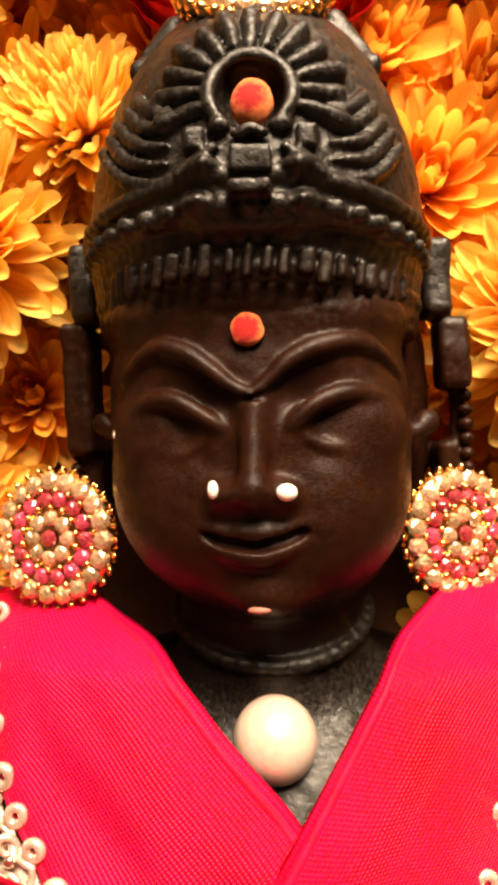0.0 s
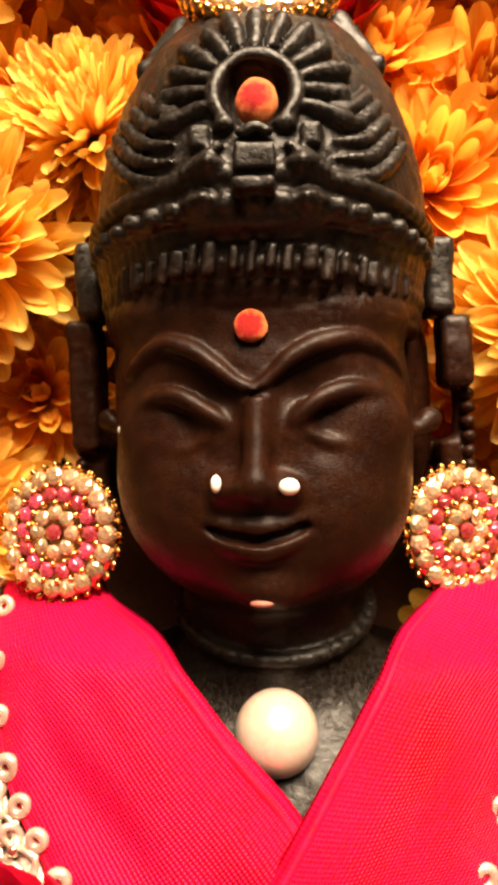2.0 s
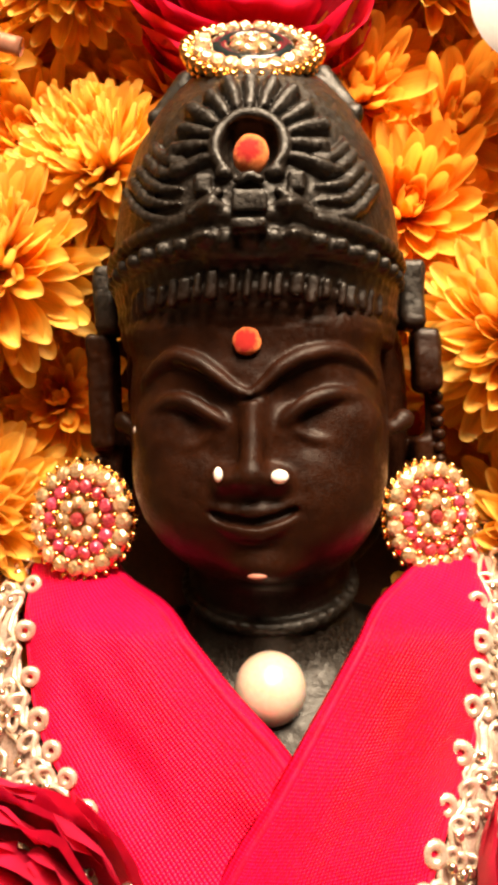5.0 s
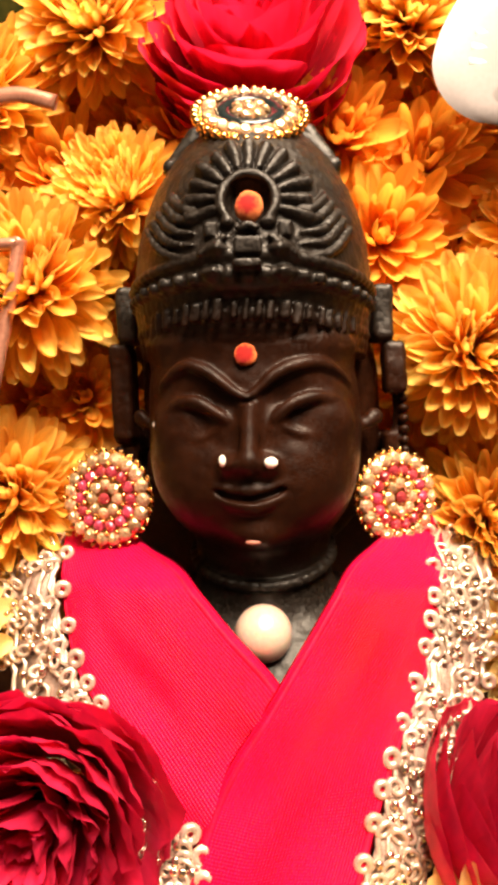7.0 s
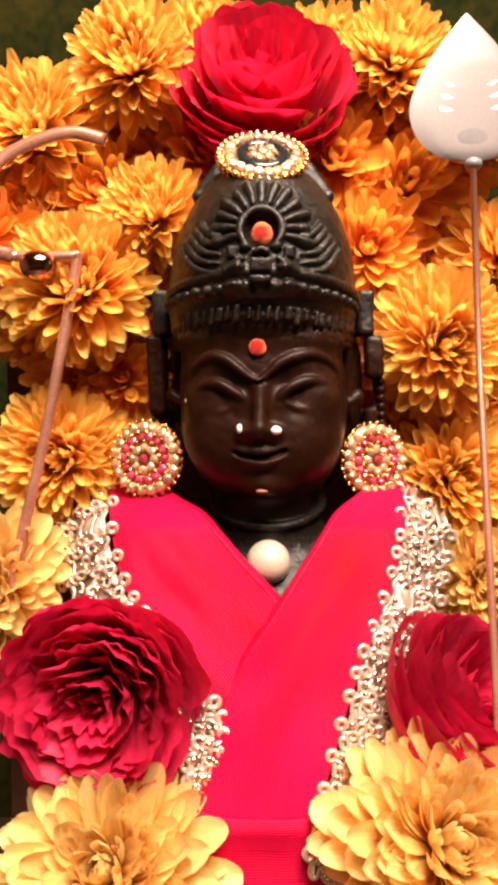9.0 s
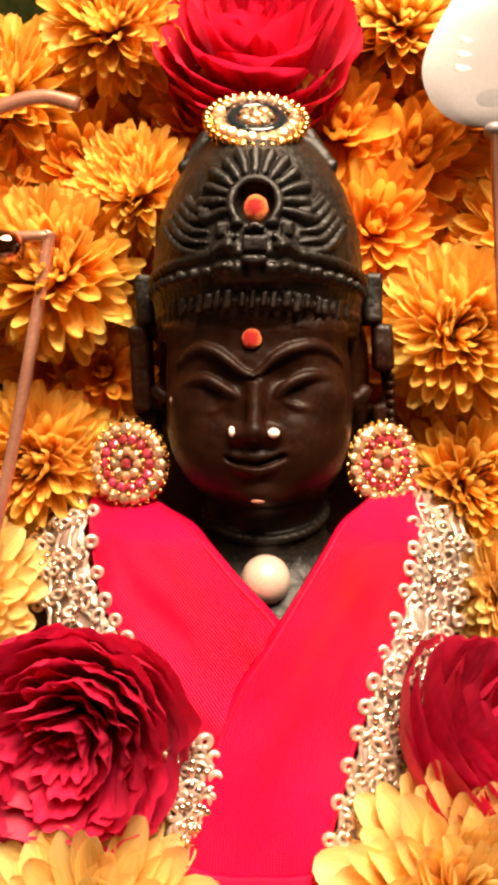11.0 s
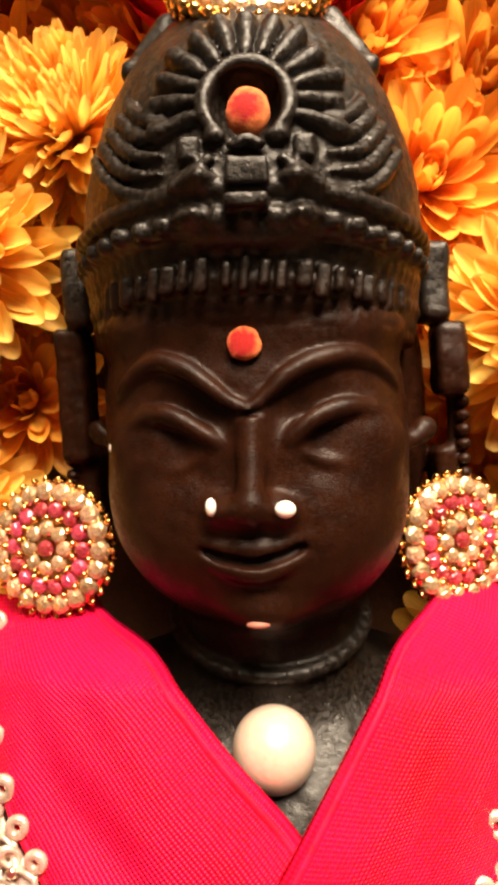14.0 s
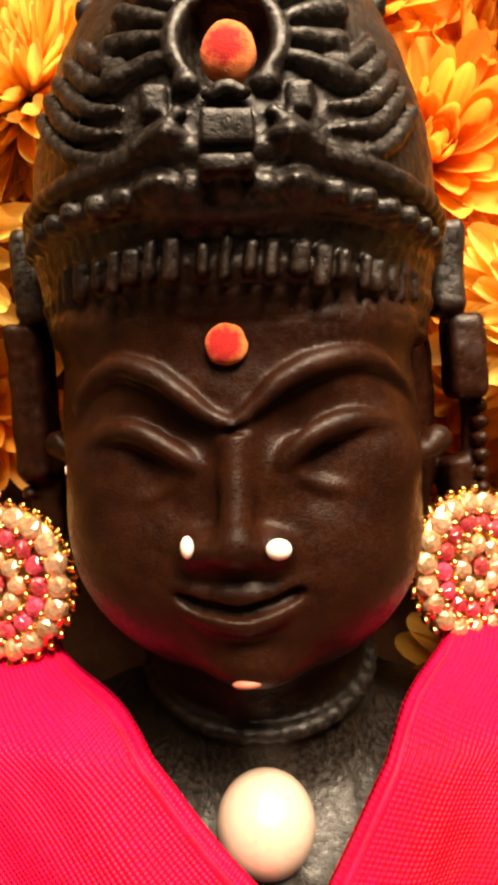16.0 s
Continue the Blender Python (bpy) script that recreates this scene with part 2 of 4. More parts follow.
def facing(place, way, spin=0.0, size=1.0):
    """A pose whose local z looks along way."""
    q = Vector(way).to_track_quat("Z", "Y").to_matrix().to_4x4()
    return Matrix.Translation(place) @ q @ pose(0, 0, 0, 0, 0, spin) @ Matrix.Scale(size, 4)


def bm_mesh(name, bm, smooth=True):
    me = bpy.data.meshes.new(name)
    bm.to_mesh(me)
    bm.free()
    if smooth:
        me.polygons.foreach_set("use_smooth", [True] * len(me.polygons))
    return me


def ball(name, r, seg=16, rings=10, scale=(1, 1, 1)):
    bm = bmesh.new()
    bmesh.ops.create_uvsphere(bm, u_segments=seg, v_segments=rings, radius=r)
    bmesh.ops.scale(bm, vec=scale, verts=bm.verts)
    return bm_mesh(name, bm)


def torus(name, R, r, seg=18, sides=8, squash=(1, 1, 1)):
    v, f = [], []
    for i in range(seg):
        a = 2 * math.pi * i / seg
        for j in range(sides):
            b = 2 * math.pi * j / sides
            v.append(((R + r * math.cos(b)) * math.cos(a) * squash[0], (R + r * math.cos(b)) * math.sin(a) * squash[1], r * math.sin(b) * squash[2]))
            f.append((i * sides + j, (i + 1) % seg * sides + j, (i + 1) % seg * sides + (j + 1) % sides, i * sides + (j + 1) % sides))
    return mesh_from(name, v, f)


def tube(name, points, radii, sides=12, flat=1.0):
    """A closed tube through points with a radius at each."""
    pts = [Vector(p) for p in points]
    v, f = [], []
    up = Vector((0, 1, 0.01))
    for i, p in enumerate(pts):
        d = (pts[min(i + 1, len(pts) - 1)] - pts[max(i - 1, 0)]).normalized()
        s = d.cross(up).normalized()
        t = s.cross(d).normalized()
        for j in range(sides):
            a = 2 * math.pi * j / sides
            v.append(p + radii[i] * (math.cos(a) * s + flat * math.sin(a) * t))
    for i in range(len(pts) - 1):
        for j in range(sides):
            f.append((i * sides + j, i * sides + (j + 1) % sides, (i + 1) * sides + (j + 1) % sides, (i + 1) * sides + j))
    f.append(tuple(range(sides)))
    f.append(tuple(reversed(range((len(pts) - 1) * sides, len(pts) * sides))))
    return mesh_from(name, v, f)


def spline(points, n):
    """n points along a smooth curve through points."""
    p = np.array(points, dtype=float)
    q = np.vstack([2 * p[0] - p[1], p, 2 * p[-1] - p[-2]])
    out = []
    for s in np.linspace(0, len(p) - 1.000001, n):
        i, t = int(s), s - int(s)
        a, b, c, d = q[i:i + 4]
        out.append(0.5 * (2 * b + (c - a) * t + (2 * a - 5 * b + 4 * c - d) * t * t + (3 * b - a - 3 * c + d) * t ** 3))
    return np.array(out)


def box_mesh(name, size, bevel=0.0):
    bm = bmesh.new()
    bmesh.ops.create_cube(bm, size=1)
    bmesh.ops.scale(bm, vec=size, verts=bm.verts)
    if bevel:
        bmesh.ops.bevel(bm, geom=bm.edges[:], offset=bevel, segments=2, affect="EDGES")
    return bm_mesh(name, bm, False)


# ---- the room ----
def slab(name, lo, hi, mat, label, category):
    size = [b - a for a, b in zip(lo, hi)]
    ob = put(name, box_mesh(name, size), mat, m=pose(*[(a + b) / 2 for a, b in zip(lo, hi)]))
    return tagged(ob, label, category, kind="structure")


slab("floor", (-1.6, -2.3, -0.85), (1.6, 0.7, -0.8), WOOD, "dark wooden floor of the room", "floor")
slab("ceiling", (-1.6, -2.3, 1.8), (1.6, 0.7, 1.85), PLASTER, "warm plaster ceiling", "ceiling")
slab("wall_north", (-1.6, 0.6, -0.8), (1.6, 0.7, 1.8), PLASTER, "warm plaster wall behind the altar", "wall")
slab("wall_south", (-1.6, -2.4, -0.8), (1.6, -2.3, 1.8), PLASTER, "warm plaster wall", "wall")
slab("wall_west", (-1.7, -2.3, -0.8), (-1.6, 0.7, 1.8), PLASTER, "warm plaster wall", "wall")
slab("wall_east", (1.6, -2.3, -0.8), (1.7, 0.7, 1.8), PLASTER, "warm plaster wall", "wall")
slab("backdrop", (-0.9, 0.30, 0.0), (0.9, 0.31, 1.0), DRAPE, "dark green and gold cloth hanging behind the altar", "backdrop")
altar = thing("altar_table", pose(0, 0.12, 0), "dark wooden altar table carrying the statue", "table")
put("tabletop", box_mesh("tabletop", (1.4, 0.56, 0.03), 0.004), WOOD, altar, pose(0, 0, -0.015))
leg_mesh = box_mesh("leg", (0.05, 0.05, 0.77), 0.004)
for sx in (-0.64, 0.64):
    for sy in (-0.22, 0.22):
        put("leg", leg_mesh, WOOD, altar, pose(sx, sy, -0.415))


# ---- the statue: one carved mesh, from rounded solids melted together (millimetres, u across, v forward, w up) ----
STEP = 0.4
LO = np.array((-43.0, -30.0, -68.0))
SHAPE = (216, 160, 340)
AX = [LO[i] + STEP * np.arange(SHAPE[i]) for i in range(3)]
FIELD = np.full(SHAPE, 50.0, dtype=np.float32)


def window(lo, hi, pad):
    s = []
    for i in range(3):
        a = max(0, int((lo[i] - pad - LO[i]) / STEP))
        b = min(SHAPE[i], int((hi[i] + pad - LO[i]) / STEP) + 2)
        if b <= a:
            return None
        s.append(slice(a, b))
    return tuple(s), AX[0][s[0]][:, None, None], AX[1][s[1]][None, :, None], AX[2][s[2]][None, None, :]


def melt(lo, hi, shape, k=1.0, cut=False):
    got = window(lo, hi, k + 2)
    if not got:
        return
    s, u, v, w = got
    d = shape(u, v, w).astype(np.float32)
    a = FIELD[s]
    if cut:
        h = np.maximum(k - np.abs(a + d), 0) / k
        FIELD[s] = np.maximum(a, -d) + h * h * k / 4
    else:
        h = np.maximum(k - np.abs(a - d), 0) / k
        FIELD[s] = np.minimum(a, d) - h * h * k / 4


def egg(c, r, n=2.0, k=1.0, cut=False, under=None):
    def shape(u, v, w):
        if under:
            w = np.where(w < c[2], c[2] + (w - c[2]) * r[2] / under, w)
        q = (np.abs((u - c[0]) / r[0]) ** n + np.abs((v - c[1]) / r[1]) ** n + np.abs((w - c[2]) / r[2]) ** n) ** (1 / n)
        return (q - 1) * min(r)
    melt([c[i] - r[i] for i in range(3)], [c[i] + r[i] for i in range(3)], shape, k, cut)


def rod(a, b, ra, rb=None, k=0.8, cut=False):
    a, b = np.array(a, float), np.array(b, float)
    rb = ra if rb is None else rb
    ab = b - a
    ll = float(ab @ ab) + 1e-9

    def shape(u, v, w):
        t = np.clip(((u - a[0]) * ab[0] + (v - a[1]) * ab[1] + (w - a[2]) * ab[2]) / ll, 0, 1)
        return np.sqrt((u - a[0] - t * ab[0]) ** 2 + (v - a[1] - t * ab[1]) ** 2 + (w - a[2] - t * ab[2]) ** 2) - (ra + (rb - ra) * t)
    r = max(ra, rb)
    melt(np.minimum(a, b) - r, np.maximum(a, b) + r, shape, k, cut)


def block(c, h, r=0.4, k=0.5, cut=False):
    def shape(u, v, w):
        qu, qv, qw = np.abs(u - c[0]) - h[0] + r, np.abs(v - c[1]) - h[1] + r, np.abs(w - c[2]) - h[2] + r
        out = np.sqrt(np.maximum(qu, 0) ** 2 + np.maximum(qv, 0) ** 2 + np.maximum(qw, 0) ** 2)
        return out + np.minimum(np.maximum(np.maximum(qu, qv), qw), 0) - r
    melt([c[i] - h[i] for i in range(3)], [c[i] + h[i] for i in range(3)], shape, k, cut)


def string(points, r, k=0.8, n=14, ends=1.0):
    p = spline(points, n)
    for i in range(n - 1):
        f = lambda j: r * (ends + (1 - ends) * math.sin(math.pi * j / (n - 1)))  # noqa: E731
        rod(p[i], p[i + 1], f(i), f(i + 1), k)


def bulge(u, w, c, r, n):
    q = 1 - abs((u - c[0]) / r[0]) ** n - abs((w - c[2]) / r[2]) ** n
    return c[1] + r[1] * max(q, 0.0) ** (1 / n)


FACE_C, FACE_R, FACE_N = (0, -2, -0.5), (23.3, 22, 28.5), 2.4
CROWN_C, CROWN_R, CROWN_N = (0, -3.0, 28), (26.2, 28.0, 37.5), 1.95


def face_v(u, w):
    return bulge(u, w, FACE_C, FACE_R, FACE_N)


def crown_v(u, w):
    return bulge(u, w, CROWN_C, CROWN_R, CROWN_N)


def carve_statue():
    # head, neck, chest
    egg((0, -18, 6), (29, 18, 40), 2.4, 1)
    egg(FACE_C, FACE_R, FACE_N, 2)
    egg((-0.6, -2, -9.5), (21.3, 20.3, 19.2), 2.45, 2)
    rod((0, -7, -55), (0, -6, -15), 15.8, 15.0, 3)
    egg((1, -14, -78), (54, 38, 41), 2.2, 4)
    for dw, wide, r in ((-30.2, 16.0, 0.85),):
        ring = [(wide * math.sin(a), -6.5 + wide * math.cos(a), dw - 5.5 * math.cos(a)) for a in np.linspace(-1.9, 1.9, 13)]
        string(ring, r, 1.2, 26)
    egg((0, face_v(0, 12) - 12.6, 15.0), (22.0, 12.4, 5.0), 2.2, 3)
    # sockets, eyes, lids and brows; the two sides are not quite alike
    eyes = (
        ((-10.4, -0.9), ((-16.6, -0.4), (-14.2, 1.8), (-11.0, 2.6), (-8.4, 1.8), (-6.1, 0.5), (-3.9, -1.0)), ((-16.4, -1.6), (-14.2, -3.6), (-11.0, -4.6), (-8.0, -4.3), (-4.6, -1.8)),
         ((-17.8, 5.4), (-15.9, 7.1), (-13.5, 8.8), (-10.8, 9.5), (-7.5, 8.4), (-4.5, 6.3), (-2.3, 4.5), (0.3, 3.2))),
        ((12.3, 0.0), ((5.6, -0.9), (6.9, 0.4), (8.8, 1.8), (11.5, 3.0), (14.0, 3.4), (16.9, 2.9), (19.2, 1.1)), ((5.8, -1.6), (8.4, -3.0), (11.4, -3.7), (15.4, -3.2), (18.4, -0.9)),
         ((0.9, 3.2), (3.6, 5.5), (5.9, 7.5), (8.9, 9.1), (12.6, 10.0), (15.7, 9.8), (18.6, 8.4), (20.6, 6.2))),
    )
    for (cu, cw), upper, lower, brow in eyes:
        egg((cu * 1.05, face_v(cu, cw) + 2.3, cw + 1.0), (8.2, 3.4, 6.4), 2.2, 2.4, cut=True)
        egg((cu, face_v(cu, cw) - 5.0, cw - 1.2), (8.8, 4.5, 6.2), 2, 2.2)
        string([(u, face_v(u, w) - 0.15, w) for u, w in upper], 1.0, 0.9, 22, 0.35)
        side = math.copysign(1, cu)
        egg((0.6 + side * 4.4, face_v(4.4, -1) - 3.4, -2.0), (3.4, 3.0, 3.6), 2, 2.0)
        string([(u, face_v(u, w) - 0.95, w) for u, w in lower], 0.45, 1.0, 16, 0.4)
        string([(u, face_v(u, w) + 0.30, w) for u, w in brow], 1.05, 0.8, 24, 0.4)
    string([(u, face_v(u, w) - 1.2, w) for u, w in ((-13.9, 5.9), (-10.8, 6.5), (-8.0, 5.9))], 0.5, 0.5, 10, 0.4)
    for side in (-1, 1):
        egg((side * 11.0, 8.5, -10), (8.5, 8.0, 8), 2, 5)
    # nose, with the nick across its root
    rod((0.9, face_v(0.9, 1.6) + 0.1, 1.6), (0.5, 22.3, -8.4), 1.3, 1.9, 2.4)
    egg((0.3, 21.7, -9.4), (2.5, 2.5, 1.8), 2, 1.6)
    rod((-1.4, face_v(0, 3) + 0.9, 2.2), (2.9, face_v(0, 3) + 0.9, 3.0), 0.5, 0.5, 0.4, cut=True)
    for side in (-1, 1):
        egg((0.3 + side * 3.7, 20.2, -9.5), (1.9, 2.3, 1.5), 2, 1.4)
        egg((0.3 + side * 1.9, 22.0, -11.5), (0.9, 1.5, 0.6), 2, 0.6, cut=True)
    # mouth and chin
    egg((0.2, 11.8, -15.6), (12.5, 7.2, 7.8), 2, 7)
    string([(-6.6, 18.9, -13.9), (-4.8, 19.7, -14.7), (-2.4, 20.2, -14.9), (-0.8, 20.4, -14.7), (0.2, 20.3, -15.0), (1.4, 20.4, -14.6), (3.0, 20.1, -14.6), (5.2, 19.5, -14.2), (7.0, 18.8, -13.4)], 0.45, 1.8, 24, 0.3)
    string([(-5.4, 18.9, -15.8), (-2.6, 19.7, -17.1), (0.2, 20.1, -17.5), (2.9, 19.7, -17.0), (6.0, 18.9, -15.4)], 0.5, 2.0, 18, 0.3)
    parting = spline([(-6.2, 19.5, -14.7), (-4.2, 20.3, -15.6), (-2.0, 20.9, -15.9), (0.2, 21.0, -16.2), (2.4, 20.9, -15.8), (4.6, 20.3, -15.2), (6.6, 19.5, -14.3)], 16)
    for i in range(15):
        rod(parting[i], parting[i + 1], 0.3, 0.3, 1.2, cut=True)
    egg((1.0, 14.8, -23.2), (5.6, 5.2, 3.4), 2, 2.4)
    # long ears and the locks behind them
    for side in (-1, 1):
        block((side * 32.0, -9, 6.0 if side < 0 else 11.5), (2.6, 4.0, 11.5 if side < 0 else 6.0), 1.4, 0.6)
        rod((side * 32.8, -10, 6), (side * 32.8, -10, -11), 1.3, 1.3, 0.6)
        block((side * 31, -12, -12), (1.9, 4, 9), 1.4, 2)
        block((side * 29.6, -8, 24.0), (2.4, 4.0, 6.5), 1.4, 1)
        rod((side * 26.5, -3, 0.0), (side * 23.5, -1, -2.0), 2.0, 1.1, 1)
        for j in range(7):
            egg((side * 33.6, -8.0, -7.5 + j * 2.4), (1.2, 1.3, 1.1), 2, 0.3)
    # crown
    egg(CROWN_C, CROWN_R, CROWN_N, 1, under=9.5)
    block((0, -10, 59), (9.0, 10, 6), 4, 4)

    def round_band(w0, grow, r, k=0.6, n=44, half=1.62, fall=1.5):
        a = np.linspace(-half, half, n)
        p = []
        for t in a:
            g = grow * (1 - 0.7 * math.sin(t) ** 6) if grow < -1 else grow
            p.append(((25.4 + g) * math.sin(t), -3.0 + (26.6 + g) * math.cos(t), w0 - fall * math.sin(t) ** 2))
        for i in range(n - 1):
            rod(p[i], p[i + 1], r, r, k)
    round_band(15.4, -5.0, 1.3)
    round_band(17.2, -4.4, 1.5)
    round_band(19.4, -3.5, 1.6)
    round_band(21.6, -3.4, 1.6)
    round_band(23.6, -2.8, 1.7)
    round_band(25.8, -0.5, 1.4)
    round_band(29.3, 0.9, 1.15, 0.4, fall=2.4)
    # fringe of uneven upright bars set back under a row of rough beads
    rng = random.Random(8)
    for t in np.linspace(-1.5, 1.5, 29):
        t += rng.uniform(-0.02, 0.02)
        u, v, w = 23.8 * math.sin(t), -3.0 + 24.7 * math.cos(t), 19.6 - 1.5 * math.sin(t) ** 2
        j = rng.uniform(-1, 1)
        block((u, v + 0.3 * j, w + 0.3 * j), (0.75 + 0.22 * rng.uniform(-1, 1), 1.3, 1.9 + 0.3 * rng.uniform(-1, 1)), 0.35, 0.2)
    for t in np.linspace(-1.5, 1.5, 23):
        u, v = 26.0 * math.sin(t), -3.0 + 27.4 * math.cos(t)
        j = rng.uniform(-1, 1)
        egg((u, v, 25.9 - 1.6 * math.sin(t) ** 2 + 0.2 * j), (1.3 + 0.15 * j, 1.4, 1.15), 2.6, 0.25)
    # the mask in the middle of the crown: block, bar, brows, faceted cheeks
    vb = crown_v(0, 30)
    egg((0, vb - 4.8, 24.6), (8.4, 4.6, 2.4), 2.2, 0.8)
    block((0, vb - 0.4, 30.5), (2.5, 2.4, 1.55), 0.3, 0.2)
    block((0, vb - 0.2, 27.1), (2.6, 2.7, 0.75), 0.25, 0.2)
    block((0, vb - 1.6, 28.7), (2.2, 2.2, 1.2), 0.3, 0.2)
    for side in (-1, 1):
        egg((side * 5.7, vb - 1.7, 30.2), (3.7, 3.6, 2.9), 1.25, 0.25)
        egg((side * 6.4, vb - 2.4, 26.2), (3.4, 3.2, 2.2), 1.4, 0.3)
        rod((side * 0.4, vb + 0.5, 34.4), (side * 3.6, vb + 0.5, 32.8), 0.7, 0.6, 0.25)
        rod((side * 3.6, vb + 0.5, 32.8), (side * 8.6, crown_v(8.6, 29.6) + 0.9, 29.6), 0.6, 0.8, 0.25)
        egg((side * 3.7, vb - 0.9, 35.2), (1.5, 1.6, 1.1), 2.4, 0.3)
        block((side * 6.9, crown_v(6.9, 34.2) - 0.4, 34.0), (1.3, 1.6, 1.5), 0.5, 0.3)
        egg((side * 2.9, vb + 1.2, 33.0), (1.5, 1.4, 0.9), 2, 0.3, cut=True)
    # niche round the upper mark
    nz = 39.6
    hood = [(5.1 * math.sin(a), crown_v(5.1 * math.sin(a), nz + 5 * math.cos(a)) + 0.5, nz + 5.2 * math.cos(a)) for a in np.linspace(-2.3, 2.3, 15)]
    string(hood, 0.95, 0.35, 26)
    egg((0, crown_v(0, nz) + 1.0, nz), (4.2, 4.8, 4.6), 2.4, 0.3, cut=True)
    # ribs standing round the niche, thick at their outer ends
    for i, a in enumerate(np.linspace(-1.8, 1.8, 13)):
        p = []
        far = 12.2 + 0.5 * math.sin(i * 2.7)
        for r in (7.0, 9.4, far):
            u, w = r * 0.92 * math.sin(a), nz + r * math.cos(a)
            p.append((u, crown_v(u, w) + (0.6 if r < 9 else 0.35), w))
        p = spline(p, 6)
        for j in range(5):
            rod(p[j], p[j + 1], 0.75 + 0.13 * j, 0.88 + 0.13 * j, 0.22)
    # crescents on both flanks, swept up and meeting at their outer ends
    for side in (-1, 1):
        for i in range(5):
            mid = (11.8 + 1.0 * i, 38.8 - 1.95 * i)
            arc = [(9.2 + 0.3 * i, 38.4 - 2.3 * i), mid, (14.2 + 1.3 * i, 41.4 - 1.35 * i), (14.6 + 1.35 * i, 43.4 - 1.5 * i)]
            string([(side * u * (1.04 if side < 0 else 1), crown_v(u, w) + 0.3, w) for u, w in arc], 1.0, 0.22, 14, 0.3)
        # ledges under the brooch, each with a knob
        rod((side * 17.4, 3.0, 54.5), (side * 12.2, 1.5, 61.5), 1.5, 2.2, 1.2)
        egg((side * 17.6, 3.6, 54.0), (1.7, 1.7, 1.4), 2.6, 0.6)


def net_mesh(name):
    """A smooth skin over the solid: one vertex a crossed cell, one quad a crossed edge."""
    F = FIELD.astype(np.float64)
    for i in range(3):
        edge = [slice(None)] * 3
        for j in (0, 1, -1, -2):
            edge[i] = j
            F[tuple(edge)] = np.maximum(F[tuple(edge)], 0.2)
    inside = F < 0
    count = np.zeros([n - 1 for n in SHAPE], dtype=np.int8)
    corners = [(a, b, c) for a in (0, 1) for b in (0, 1) for c in (0, 1)]
    for a, b, c in corners:
        count += inside[a:SHAPE[0] - 1 + a, b:SHAPE[1] - 1 + b, c:SHAPE[2] - 1 + c]
    cells = np.argwhere((count > 0) & (count < 8))
    vals = [F[cells[:, 0] + a, cells[:, 1] + b, cells[:, 2] + c] for a, b, c in corners]
    total, hits = np.zeros((len(cells), 3)), np.zeros(len(cells))
    for i, ca in enumerate(corners):
        for j, cb in enumerate(corners):
            if j > i and sum(abs(p - q) for p, q in zip(ca, cb)) == 1:
                cross = (vals[i] < 0) != (vals[j] < 0)
                t = np.where(cross, vals[i] / np.where(cross, vals[i] - vals[j], 1), 0)
                total += cross[:, None] * (np.array(ca) + t[:, None] * (np.array(cb) - np.array(ca)))
                hits += cross
    verts = LO + STEP * (cells + total / hits[:, None])
    index = np.full(count.shape, -1, dtype=np.int64)
    index[tuple(cells.T)] = np.arange(len(cells))
    faces = []
    for ax in range(3):
        lo, hi = [slice(1, -1)] * 3, [slice(1, -1)] * 3
        lo[ax], hi[ax] = slice(0, -1), slice(1, None)
        a, b = inside[tuple(lo)], inside[tuple(hi)]
        where = np.argwhere(a != b)
        flip = a[tuple(where.T)]
        p = where.copy()
        for k in range(3):
            if k != ax:
                p[:, k] += 1
        o1, o2 = [k for k in range(3) if k != ax]
        if ax == 1:
            o1, o2 = o2, o1
        quad = []
        for d1, d2 in ((1, 1), (0, 1), (0, 0), (1, 0)):
            q = p.copy()
            q[:, o1] -= d1
            q[:, o2] -= d2
            quad.append(index[tuple(q.T)])
        quad = np.stack(quad, 1)
        quad[~flip] = quad[~flip][:, ::-1]
        faces.append(quad)
    return verts, np.vstack(faces)


YAW = radians(5.0)


def to_world(v):
    """Millimetres of the head to the world's metres; the head is turned and leans a little."""
    u, d, w = v[:, 0], v[:, 1], v[:, 2]
    z = 254 + w
    yaw = YAW * np.interp(w, (12, 24), (1.0, 0.3))
    x = 3 + u * np.cos(yaw) - d * np.sin(yaw) + np.clip(265 - z, 0, 55) * 0.045 - 0.6
    y = 104 - (d * np.cos(yaw) + u * np.sin(yaw))
    return np.stack([x, y, z], 1) / 1000


def torso_y(x, z):
    """The front of the draped body."""
    return 0.0745 + ((x - 0.003) / 0.042) ** 2 * 0.013 + (z - 0.18) * 0.35 + max(0.0, z - 0.2185) * 1.1


